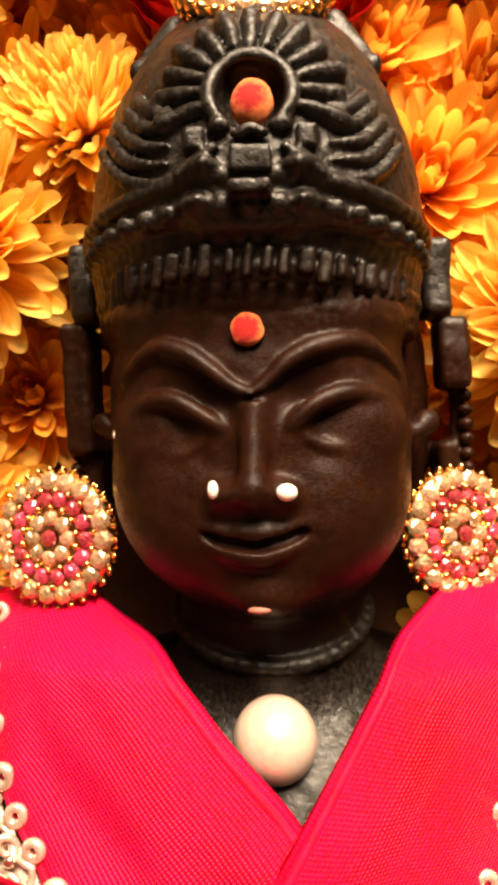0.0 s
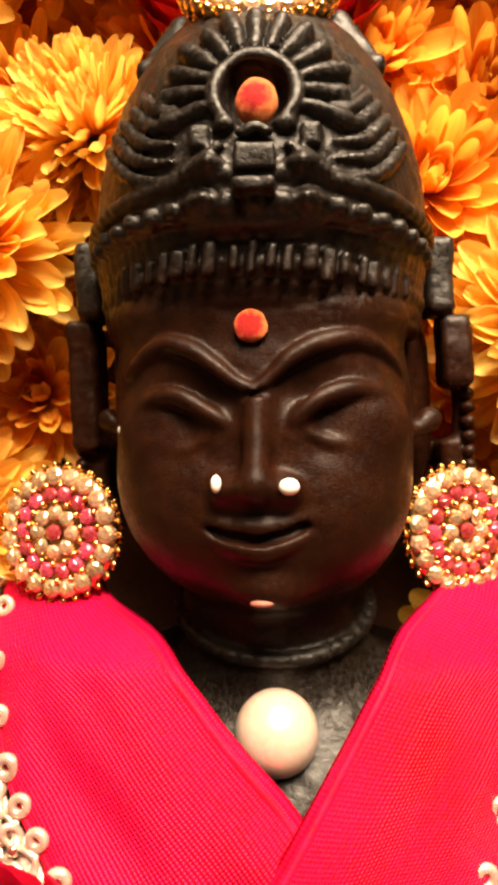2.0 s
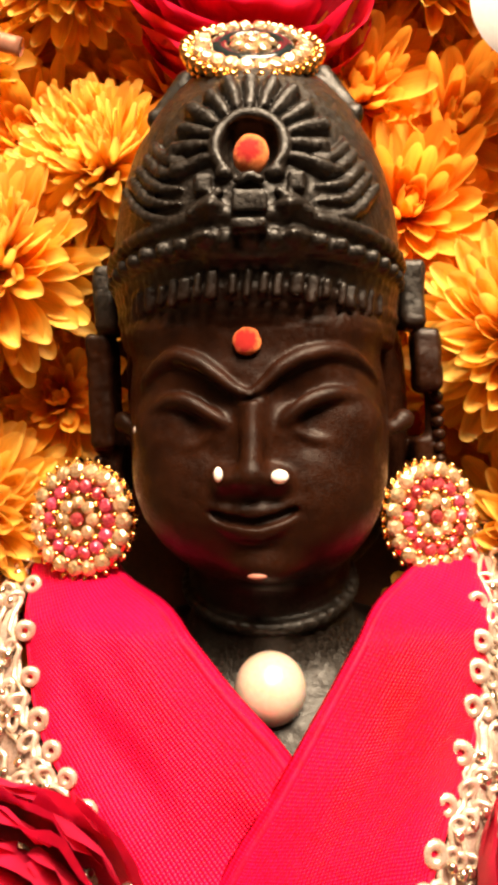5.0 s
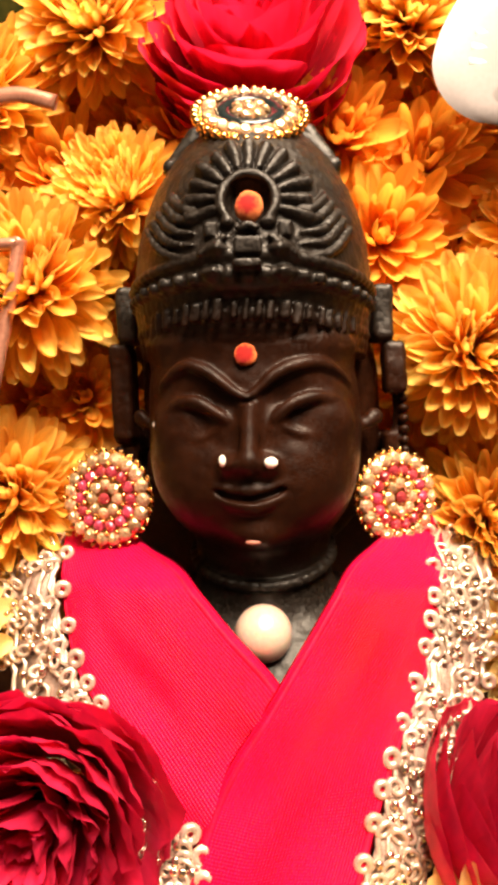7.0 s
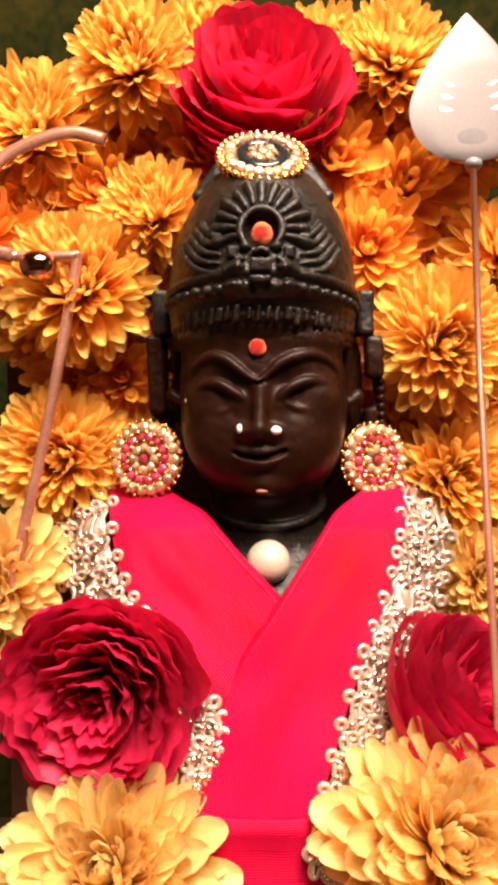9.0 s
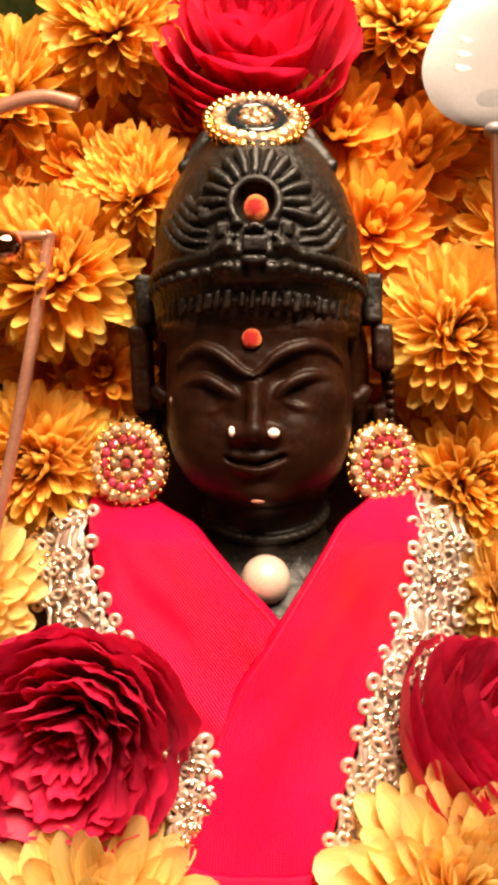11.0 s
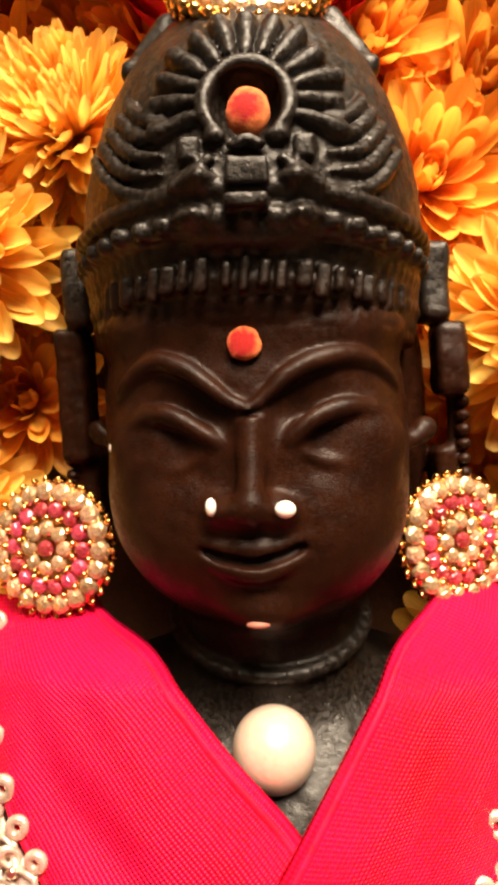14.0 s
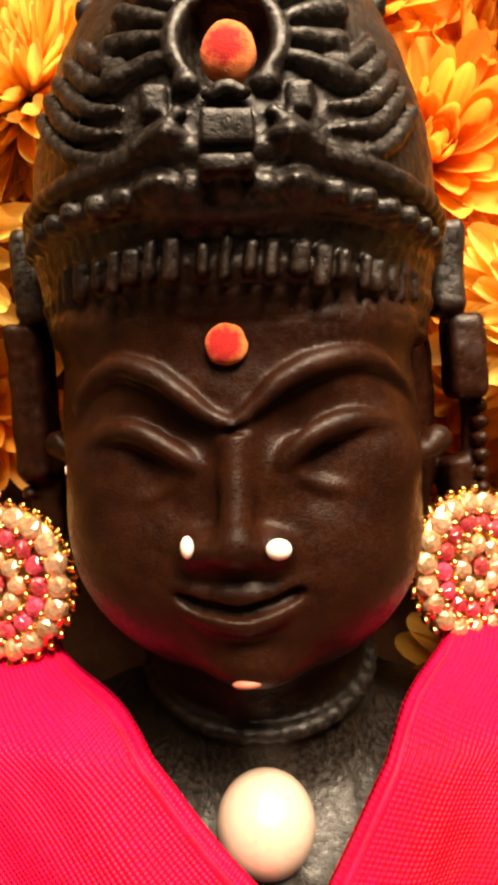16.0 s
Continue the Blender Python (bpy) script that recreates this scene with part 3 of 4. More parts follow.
def build_statue():
    carve_statue()
    verts, faces = net_mesh("statue")
    # the hand of the carver: small unevenness, most outside the polished face
    rough = (verts[:, 2] > 14) | (np.abs(verts[:, 0]) > 25) | (verts[:, 2] < -40)
    for i in range(len(verts)):
        p = Vector(verts[i])
        if rough[i]:
            verts[i] += np.array(noise.noise_vector(p * 0.33)) * 0.20 + np.array(noise.noise_vector(p * 0.9)) * 0.10
        else:
            verts[i] += np.array(noise.noise_vector(p * 0.4)) * 0.10
    verts = to_world(verts)
    # the body below the cloth, down to the table
    rows, sides = 24, 40
    bv, bf = [], []
    for i in range(rows):
        z = 0.2 * i / (rows - 1)
        for j in range(sides):
            a = 2 * math.pi * j / sides
            rx, ry = 0.052 - 0.06 * max(0, z - 0.14), 0.040 - 0.1 * max(0, z - 0.16)
            bv.append((0.003 + rx * math.cos(a), 0.122 + 0.03 * min(0, z - 0.12) + ry * math.sin(a), z))
    for i in range(rows - 1):
        for j in range(sides):
            bf.append((i * sides + j, i * sides + (j + 1) % sides, (i + 1) * sides + (j + 1) % sides, (i + 1) * sides + j))
    bf.append(tuple(reversed(range(sides))))
    bf.append(tuple(range((rows - 1) * sides, rows * sides)))
    n = len(verts)
    allv = [tuple(v) for v in verts] + bv
    allf = [tuple(f) for f in faces] + [tuple(n + k for k in f) for f in bf]
    ob = put("statue", mesh_from("statue", allv, allf), STONE)
    return tagged(ob, "polished black stone statue with a tall carved crown, draped and garlanded", "statue")


build_statue()


def paste_material():
    """Red powder in the middle of orange paste, with a ragged border between them."""
    m = material("kumkum_paste", (0.66, 0.20, 0.05), (0.56, 0.11, 0.025), rough=0.95, fine=5000, coarse=900, bump=0.00025)
    n, ln = m.node_tree.nodes, m.node_tree.links
    b = n["Principled BSDF"]
    old = b.inputs["Base Color"].links[0].from_socket
    tc, ln2 = n.new("ShaderNodeTexCoord"), n.new("ShaderNodeVectorMath")
    ln2.operation = "DISTANCE"
    ln2.inputs[1].default_value = (-0.0002, -0.0001, 0.0009)
    ln.new(tc.outputs["Object"], ln2.inputs[0])
    nz = n.new("ShaderNodeTexNoise")
    nz.inputs["Scale"].default_value = 1400
    ln.new(tc.outputs["Object"], nz.inputs["Vector"])
    ma = n.new("ShaderNodeMath")
    ma.operation = "MULTIPLY_ADD"
    ln.new(nz.outputs["Fac"], ma.inputs[0])
    ma.inputs[1].default_value = 0.0014
    ln.new(ln2.outputs["Value"], ma.inputs[2])
    mr = n.new("ShaderNodeMapRange")
    mr.inputs["From Min"].default_value, mr.inputs["From Max"].default_value = 0.0022, 0.0031
    ln.new(ma.outputs[0], mr.inputs["Value"])
    mx = n.new("ShaderNodeMix")
    mx.data_type = "RGBA"
    ln.new(mr.outputs[0], mx.inputs["Factor"])
    for i in mx.inputs:
        if i.type == "RGBA" and i.name == "A":
            i.default_value = (0.36, 0.008, 0.006, 1)
        if i.type == "RGBA" and i.name == "B":
            ln.new(old, i)
    ln.new([o for o in mx.outputs if o.type == "RGBA"][0], b.inputs["Base Color"])
    return m


PASTE = paste_material()


def paste_mark(place, r, tall, thick):
    bm = bmesh.new()
    bmesh.ops.create_uvsphere(bm, u_segments=32, v_segments=20, radius=1)
    for v in bm.verts:
        k = 1 + 0.10 * noise.noise(v.co * 1.6 + Vector(place) * 900) + 0.03 * noise.noise(v.co * 6)
        v.co = Vector((v.co.x * r * k, v.co.y * r * tall * k, v.co.z * r * thick))
    ob = put("kumkum_mark", bm_mesh("kumkum_mark", bm), PASTE, m=facing(place, (-0.05, -1, 0.1)))
    return tagged(ob, "round orange paste mark with a red powder centre", "mark", "paste marks")


paste_mark((0.0012, 0.0842, 0.2655), 0.0022, 1.0, 0.36)
paste_mark((0.0020, 0.0802, 0.2922), 0.0026, 1.2, 0.75)
# pink glint under the chin, painted as a small solid fleck
fleck = ball("paste_fleck", 1, 14, 8, (0.0016, 0.0006, 0.0005))
tagged(put("paste_fleck", fleck, material("pink_glint", (0.36, 0.13, 0.09), rough=0.6), m=pose(0.0026, 0.0846, 0.2293)), "small pink glint on the statue's chin, made as a fleck", "mark", "paste marks")

stud_mesh = ball("stud", 0.0011, 14, 10, (1.15, 1, 1.1))
for place, m in (((-0.0031, 0.0808, 0.2452), (0.55, 0.7, 0.95)), ((0.0060, 0.0803, 0.2449), (1.05, 0.8, 0.9)), ((-0.0172, 0.0916, 0.2521), (0.5, 0.5, 0.7))):
    tagged(put("white_stud", stud_mesh, WHITE_STUD, m=Matrix.Translation(place) @ Matrix.Diagonal((*m, 1))), "tiny white stud set on the statue's face", "stud", "face studs")

tagged(put("pearl", ball("pearl", 0.0059, 40, 24), PEARL, m=pose(0.0046, 0.0905, 0.2098)), "large round cream pearl on the statue's chest", "pearl")


# ---- silk drape ----
def drape(name, inner, outer, off, label, n=70, across=26, wrinkles=0.0006, seed=1):
    """A strip of silk between two edges (x, z), lying on the body, with soft folds and real thickness."""
    a, b = spline(inner, n), spline(outer, n)
    b = a + (b - a) * 1.10
    verts, uvs, faces = [], [], []
    run = np.concatenate([[0], np.cumsum(np.linalg.norm(np.diff((a + b) / 2, axis=0), axis=1))])
    for i in range(n):
        for j in range(across):
            t = j / (across - 1)
            x, z = a[i] + (b[i] - a[i]) * t
            y = torso_y(x, z) - off
            wrinkle = wrinkles * min(1.0, max(0.15, (0.226 - z) / 0.02))
            y -= wrinkle * noise.noise((run[i] * 60 + seed * 9, t * 5, seed)) * 1.6 + wrinkle * 1.0 * math.sin(t * 9 + 2.0 * noise.noise((run[i] * 40, seed, 0)))
            y -= 0.0012 * math.sin(math.pi * t)
            edge = min(t, 1 - t) * (across - 1)
            if edge < 1:
                y += 0.0011
            verts.append((x, y, z))
            uvs.append((run[i], t * np.linalg.norm(b[i] - a[i])))
    for i in range(n - 1):
        for j in range(across - 1):
            faces.append((i * across + j, i * across + j + 1, (i + 1) * across + j + 1, (i + 1) * across + j))
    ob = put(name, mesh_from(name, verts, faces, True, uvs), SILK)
    so = ob.modifiers.new("thick", "SOLIDIFY")
    so.thickness, so.offset = 0.0008, 0
    for edge, row in (("hem", 1), ("hem", across - 2)):
        pts = [Vector(verts[i * across + row]) + Vector((0, -0.0004, 0)) for i in range(0, n, 2)]
        put(edge, tube(edge, pts, [0.0006] * len(pts), 6, 0.5), HEM, ob, label="narrow stitched magenta hem")
    return tagged(ob, label, "cloth")


S1_IN = [(-0.0305, 0.236), (-0.0230, 0.2265), (-0.012, 0.2215), (-0.002, 0.2118), (0.0065, 0.2035), (0.014, 0.194)]
S1_OUT = [(-0.0445, 0.233), (-0.0395, 0.2225), (-0.033, 0.206), (-0.025, 0.1965), (-0.0145, 0.1855), (0.000, 0.171)]
S2_IN = [(0.0375, 0.236), (0.0315, 0.2275), (0.0215, 0.2215), (0.0130, 0.2105), (0.0045, 0.1985), (-0.0015, 0.190), (-0.0060, 0.181), (-0.0105, 0.168), (-0.0115, 0.162), (-0.0118, 0.1570)]
S2_OUT = [(0.0465, 0.233), (0.0440, 0.2225), (0.0395, 0.2150), (0.0370, 0.2070), (0.0325, 0.199), (0.0280, 0.192), (0.0220, 0.180), (0.0180, 0.170), (0.0155, 0.163), (0.0138, 0.1570)]
drape("silk_drape", S1_IN, S1_OUT, 0.0005, "magenta red ribbed silk draped over one shoulder of the statue", seed=1)
drape("silk_drape", S2_IN, S2_OUT, 0.0024, "magenta red ribbed silk crossed over the other drape", seed=2)


def waist_wrap():
    n, m = 40, 60
    verts, uvs, faces = [], [], []
    for i in range(n):
        z = 0.002 + 0.1565 * i / (n - 1)
        for j in range(m):
            a = 2 * math.pi * j / m
            top = i / (n - 1)
            rx, ry = 0.056 - 0.010 * top, 0.056 - 0.0035 * top + (0.0014 if i > n - 3 else 0)
            fold = 0.0008 * math.sin(top * 30 + 1.5 * math.sin(a * 3)) + 0.0005 * math.sin(a * 17)
            verts.append((0.003 + (rx + fold) * math.cos(a), 0.115 + (ry + fold) * math.sin(a), z))
            uvs.append((a * 0.05, z))
    for i in range(n - 1):
        for j in range(m):
            faces.append((i * m + j, i * m + (j + 1) % m, (i + 1) * m + (j + 1) % m, (i + 1) * m + j))
    ob = put("silk_wrap", mesh_from("silk_wrap", verts, faces, True, uvs), SILK)
    so = ob.modifiers.new("thick", "SOLIDIFY")
    so.thickness = 0.001
    tagged(ob, "magenta red silk wrapped round the statue's waist", "cloth")


waist_wrap()


# ---- silver lace ----
def lace(inner, outer, count, off, label):
    ob = thing("lace_trim", pose(0, 0, 0), label, "lace", "lace trims")
    a, b = spline(inner, count * 6), spline(outer, count * 6)

    def at(s, t, lift=0.0):
        i = min(int(s * (count * 6 - 1)), count * 6 - 1)
        x, z = a[i] + (b[i] - a[i]) * t
        return Vector((x, torso_y(x, z) - off - lift, z))
    for t, r in ((0.14, 0.00055), (0.30, 0.0005), (0.5, 0.0005), (0.70, 0.0005), (0.86, 0.00055)):
        pts = []
        for i in range(count * 4 + 1):
            s = i / (count * 4)
            pts.append(at(s, t + 0.05 * math.sin(i * math.pi / 2), 0.0004))
        put("braid", tube("braid", pts, [r] * len(pts), 6), SILVER_THREAD, ob)
    net, quads = [], []
    for i in range(count * 6):
        for t in (0.12, 0.9):
            net.append(at(i / (count * 6 - 1), t, -0.0002))
        if i:
            quads.append((2 * i - 2, 2 * i - 1, 2 * i + 1, 2 * i))
    ribbon = put("net_ribbon", mesh_from("net_ribbon", net, quads), NET, ob)
    so = ribbon.modifiers.new("thick", "SOLIDIFY")
    so.thickness = 0.0004
    for i in range(count):
        s = (i + 0.5) / count
        for t in (0.0, 1.0):
            p = at(s, t, 0.0007)
            put("loop", LOOP, SILVER_THREAD, ob, facing(p, (random.uniform(-0.25, 0.25), -1, random.uniform(-0.1, 0.3)), random.uniform(0, 180), random.uniform(0.9, 1.1)))
        for dt in (0.16, 0.26, 0.38, 0.5, 0.62, 0.74, 0.84):
            p = at(s + random.uniform(-0.5, 0.5) / count, dt, 0.0010)
            put("loop", SMALL_LOOP, SILVER_THREAD, ob, facing(p, (random.uniform(-0.4, 0.4), -1, random.uniform(-0.2, 0.4)), random.uniform(0, 180), random.uniform(0.85, 1.15)))
        for dt in (0.2, 0.32, 0.42, 0.5, 0.6, 0.7, 0.8):
            p = at(min(max(s + random.uniform(-0.5, 0.5) / count, 0), 1), dt, 0.0014)
            put("sequin", SEQ, SEQUIN, ob, facing(p, (random.uniform(-0.5, 0.5), -1, random.uniform(-0.2, 0.6)), random.uniform(0, 180)))
    return ob


LOOP = torus("loop", 0.00118, 0.00074, 16, 8, (1, 1, 1.0))
SMALL_LOOP = torus("small_loop", 0.00100, 0.00044, 12, 6, (1, 1.4, 1))
SEQ = ball("sequin", 0.0009, 8, 5, (1, 1, 0.55))
lace([(-0.0415, 0.236), (-0.0395, 0.2215), (-0.0335, 0.2050), (-0.0250, 0.1960), (-0.0145, 0.1850), (-0.0065, 0.1775), (-0.006, 0.168)],
     [(-0.062, 0.231), (-0.0590, 0.2130), (-0.0500, 0.1930), (-0.0380, 0.1850), (-0.0240, 0.1750), (-0.0150, 0.1670), (-0.014, 0.158)], 16, 0.002,
     "silver thread lace with beaded loops along the edge of the silk")
lace([(0.0445, 0.236), (0.0408, 0.2200), (0.0368, 0.2080), (0.0290, 0.1925), (0.0235, 0.1800), (0.0175, 0.1640), (0.0130, 0.1480)],
     [(0.062, 0.229), (0.0560, 0.2130), (0.0515, 0.1990), (0.0415, 0.1830), (0.0355, 0.1730), (0.0275, 0.1590), (0.0230, 0.1430)], 16, 0.003,
     "silver thread lace with beaded loops along the edge of the crossed silk")


# ---- jewels ----
def gem(name, r, sides=8):
    v, f = [(0, 0, -r * 0.2)], []
    for rr, z in ((r, 0.0), (r * 0.8, r * 0.42), (r * 0.42, r * 0.62)):
        for j in range(sides):
            a = 2 * math.pi * (j + (0.5 if rr == r * 0.8 else 0)) / sides
            v.append((rr * math.cos(a), rr * math.sin(a), z))
    for j in range(sides):
        k = (j + 1) % sides
        f.append((0, 1 + k, 1 + j))
        for lo, hi, lag in ((1, 1 + sides, 0), (1 + sides, 1 + 2 * sides, 1)):
            f.append((lo + j, lo + k, hi + j))
            f.append((lo + k, hi + k, hi + j) if not lag else (lo + k, hi + k, hi + j))
    f.append(tuple(1 + 2 * sides + j for j in range(sides)))
    return mesh_from(name, v, f, False)


def lathe(name, profile, seg=48):
    v, f = [], []
    for i in range(seg):
        a = 2 * math.pi * i / seg
        for r, z in profile:
            v.append((r * math.cos(a), r * math.sin(a), z))
    m = len(profile)
    for i in range(seg):
        for j in range(m - 1):
            f.append((i * m + j, (i + 1) % seg * m + j, (i + 1) % seg * m + j + 1, i * m + j + 1))
    return mesh_from(name, v, f)


GEM_BIG, GEM_MID, GEM_RED = gem("crystal", 0.00170), gem("crystal", 0.00142), gem("red_stone", 0.00145)
PRONG = ball("prong", 0.00062, 8, 6, (1, 1, 1.5))


def ring_of(parent, me, mat, name, r, count, z, tip=0.0, twist=0.0):
    for i in range(count):
        a = 2 * math.pi * (i + twist) / count
        out = Vector((math.cos(a), math.sin(a), 0))
        put(name, me, mat, parent, facing((r * out.x, r * out.y, z), (tip * out.x + random.uniform(-0.3, 0.3), tip * out.y + random.uniform(-0.3, 0.3), 1), random.uniform(0, 90)))


def earring(place, way):
    ob = thing("earring", facing(place, way), "round gold earring set with rings of clear crystals and red stones", "earring", "earrings")
    put("setting", lathe("setting", [(0, -0.0022), (0.0085, -0.0022), (0.0104, -0.0006), (0.0104, 0.0004), (0.0088, 0.0009), (0.0070, 0.0010), (0.0046, 0.0014), (0, 0.0016)]), GOLD, ob)
    ring_of(ob, PRONG, GOLD, "prong", 0.01075, 30, 0.0000, 0.9)
    ring_of(ob, PRONG, GOLD, "prong", 0.01020, 30, -0.0012, 1.2, 0.5)
    ring_of(ob, GEM_BIG, CRYSTAL, "crystal", 0.00900, 19, 0.0009, 0.3)
    ring_of(ob, PRONG, GOLD, "prong", 0.00765, 19, 0.0012, 0.0, 0.5)
    ring_of(ob, GEM_RED, RUBY, "red_stone", 0.00620, 14, 0.0012, 0.15)
    ring_of(ob, PRONG, GOLD, "prong", 0.00490, 14, 0.0015, 0.0, 0.5)
    ring_of(ob, GEM_MID, CRYSTAL, "crystal", 0.00315, 8, 0.0016, 0.1)
    put("red_stone", GEM_RED, RUBY, ob, pose(0, 0, 0.0019))
    return ob


earring((-0.0300, 0.1040, 0.2358), (math.sin(radians(-16)), -math.cos(radians(-16)), 0.06))
earring((0.0350, 0.1070, 0.2358), (math.sin(radians(25)), -math.cos(radians(25)), 0.06))


def brooch(place, way):
    ob = thing("crown_brooch", facing(place, way), "round gold brooch with crystals and a dark ring", "brooch")
    put("setting", lathe("setting", [(0, -0.0030), (0.0095, -0.0030), (0.0112, -0.0012), (0.0112, 0.0004), (0.0092, 0.0008), (0, 0.0008)]), GOLD, ob)
    put("dark_ring", lathe("dark_ring", [(0.0042, 0.0009), (0.0046, 0.0016), (0.0068, 0.0016), (0.0072, 0.0009)]), BLACK_ENAMEL, ob)
    ring_of(ob, ball("rim_bead", 0.0010, 10, 8, (1, 1, 1.5)), GOLD, "rim_bead", 0.01130, 34, 0.0000, 0.8)
    ring_of(ob, PRONG, GOLD, "prong", 0.0108, 34, -0.0018, 1.2, 0.5)
    ring_of(ob, GEM_BIG, CRYSTAL, "crystal", 0.00885, 22, 0.0008, 0.2)
    ring_of(ob, GEM_MID, CRYSTAL, "crystal", 0.00290, 7, 0.0013, 0.1)
    put("crystal", GEM_MID, CRYSTAL, ob, pose(0, 0, 0.0016))
    return ob


brooch((0.0021, 0.0955, 0.3165), (0.03, -math.cos(radians(40)), math.sin(radians(40))))


# ---- spear and staff ----
def spear():
    ob = thing("spear", pose(0, 0, 0), "silver leaf-bladed spear on a thin copper rod leaning among the flowers", "spear")
    foot, top = Vector((0.047, 0.005, 0.0)), Vector((0.0630, 0.1120, 0.3215))
    put("rod", tube("rod", [foot, foot.lerp(top, 0.3), foot.lerp(top, 0.6), Vector((0.0600, 0.094, 0.262)), top], [0.00095] * 5, 14), COPPER, ob, label="thin copper rod")
    tip = Vector((0.0602, 0.1125, 0.3640))
    ax = (tip - top).normalized()
    side = Vector((1, 0.03, 0.06)).normalized()
    front = side.cross(ax).normalized()
    if front.y > 0:
        front = -front
    n, m = 28, 13
    v, f = [], []
    length = (tip - top).length
    for sgn in (1, -1):
        for i in range(n):
            t = i / (n - 1)
            q = max(0.0, 1 - ((t - 0.36) / 0.64) ** 1.55) if t > 0.36 else math.sqrt(max(0.0, 1 - ((0.36 - t) / 0.36) ** 2.2))
            wide = 0.0178 * q
            for j in range(m):
                s = j / (m - 1) * 2 - 1
                v.append(top + ax * (length * t) + side * (wide * s) + front * sgn * 0.0011 * (1 - s * s) ** 0.7 * min(1, q * 1.5))
    for k in (0, n * m):
        for i in range(n - 1):
            for j in range(m - 1):
                q4 = (k + i * m + j, k + i * m + j + 1, k + (i + 1) * m + j + 1, k + (i + 1) * m + j)
                f.append(q4 if k == 0 else q4[::-1])
    put("blade", mesh_from("blade", v, f), SILVER, ob, label="broad polished silver leaf blade")
    for t, wd in ((0.36, 0.0095), (0.44, 0.0088), (0.52, 0.0076)):
        c = top + ax * (length * t) + front * 0.00085
        pts = [c + side * (wd * s) - ax * 0.0008 * (1 - s * s) for s in np.linspace(-1, 1, 9)]
        put("ash_stripe", tube("ash_stripe", pts, [0.0009] * 9, 8, 0.2), ASH, ob, label="white ash stripe")
    dot = ball("grey_patch", 1, 20, 10, (0.0055, 0.0035, 0.0004))
    put("grey_patch", dot, GREY_DISC, ob, Matrix.Translation(top + ax * length * 0.17 + front * 0.0008) @ Matrix((side, ax, front)).transposed().to_4x4())
    put("collar", ball("collar", 0.0024, 14, 10, (1.1, 1, 0.8)), SILVER, ob, Matrix.Translation(top + Vector((0, 0, -0.0003))))


spear()


def staff():
    ob = thing("crooked_staff", pose(0, 0, 0), "copper staff with a round knob and a curled crook", "staff")
    shaft = spline([(-0.072, 0.078, 0.0), (-0.070, 0.084, 0.10), (-0.0660, 0.090, 0.186), (-0.0560, 0.097, 0.245), (-0.0490, 0.1010, 0.2885), (-0.0492, 0.1010, 0.2915), (-0.0530, 0.1008, 0.2916), (-0.066, 0.1005, 0.2915)], 60)
    put("shaft", tube("shaft", shaft, [0.0015] * 60, 12), COPPER, ob)
    put("knob", ball("knob", 0.0044, 24, 16, (1.15, 1, 0.95)), KNOB, ob, pose(-0.0585, 0.0985, 0.2885))
    crook = spline([(-0.066, 0.1005, 0.2915), (-0.078, 0.101, 0.296), (-0.080, 0.104, 0.308), (-0.0725, 0.107, 0.3195), (-0.0625, 0.1080, 0.3255), (-0.0520, 0.1085, 0.3282), (-0.0425, 0.1085, 0.3262)], 50)
    put("red_mark", ball("red_mark", 0.0046, 16, 10, (0.8, 0.4, 1.2)), ROSE_SPOT, ob, pose(-0.0742, 0.1035, 0.3090), label="red powder mark inside the crook")
    put("crook", tube("crook", crook, [0.0019] * 50, 12, 0.5), COPPER, ob)


staff()


# ---- flowers ----
def petal_mesh(name, wide, curl, cup, tip=2.4, nl=7, nw=4, ruffle=0.0, seed=0):
    """A petal of length 1 along x; it arches by curl and is hollow across by cup."""
    v, f, uvs = [], [], []
    for i in range(nl + 1):
        t = math.sin(math.pi / 2 * i / nl)
        w = wide * (0.30 + 0.70 * min(1.0, t / 0.62) ** 0.8) * (max(0.0, 1 - max(0.0, (t - 0.55) / 0.46) ** tip)) ** 0.5
        for j in range(nw + 1):
            s = j / nw * 2 - 1
            z = curl * t * t + cup * w * s * s + ruffle * noise.noise((t * 3 + seed * 5, s * 2.2, seed)) * t
            v.append((t - 0.25 * abs(curl) * t * t, w * s, z))
            uvs.append((t, s * 0.5 + 0.5))
    for i in range(nl):
        for j in range(nw):
            a = i * (nw + 1) + j
            f.append((a, a + 1, a + nw + 2, a + nw + 1))
    return mesh_from(name, v, f, True, uvs)


def petal_set(mat, specs):
    out = []
    for i, (wide, curl, cup, tip, ruffle, nl, nw) in enumerate(specs):
        me = petal_mesh("petal", wide, curl, cup, tip, nl, nw, ruffle, i)
        me.materials.append(mat)
        out.append(me)
    return out


MUM_SPECS = [(0.120, 0.14, 0.7, 3.0, 0.03, 6, 4), (0.105, 0.28, 0.8, 2.6, 0.03, 6, 4), (0.135, 0.0, 0.6, 3.2, 0.04, 6, 4), (0.100, 0.40, 0.9, 2.6, 0.03, 6, 4)]
MUM_SETS = {"orange": petal_set(MUM, MUM_SPECS), "deep": petal_set(MUM_SHADED, MUM_SPECS), "pale": petal_set(MUM_PALE, MUM_SPECS)}
MUM_HEART = ball("calyx", 1, 14, 8, (0.22, 0.22, 0.20))


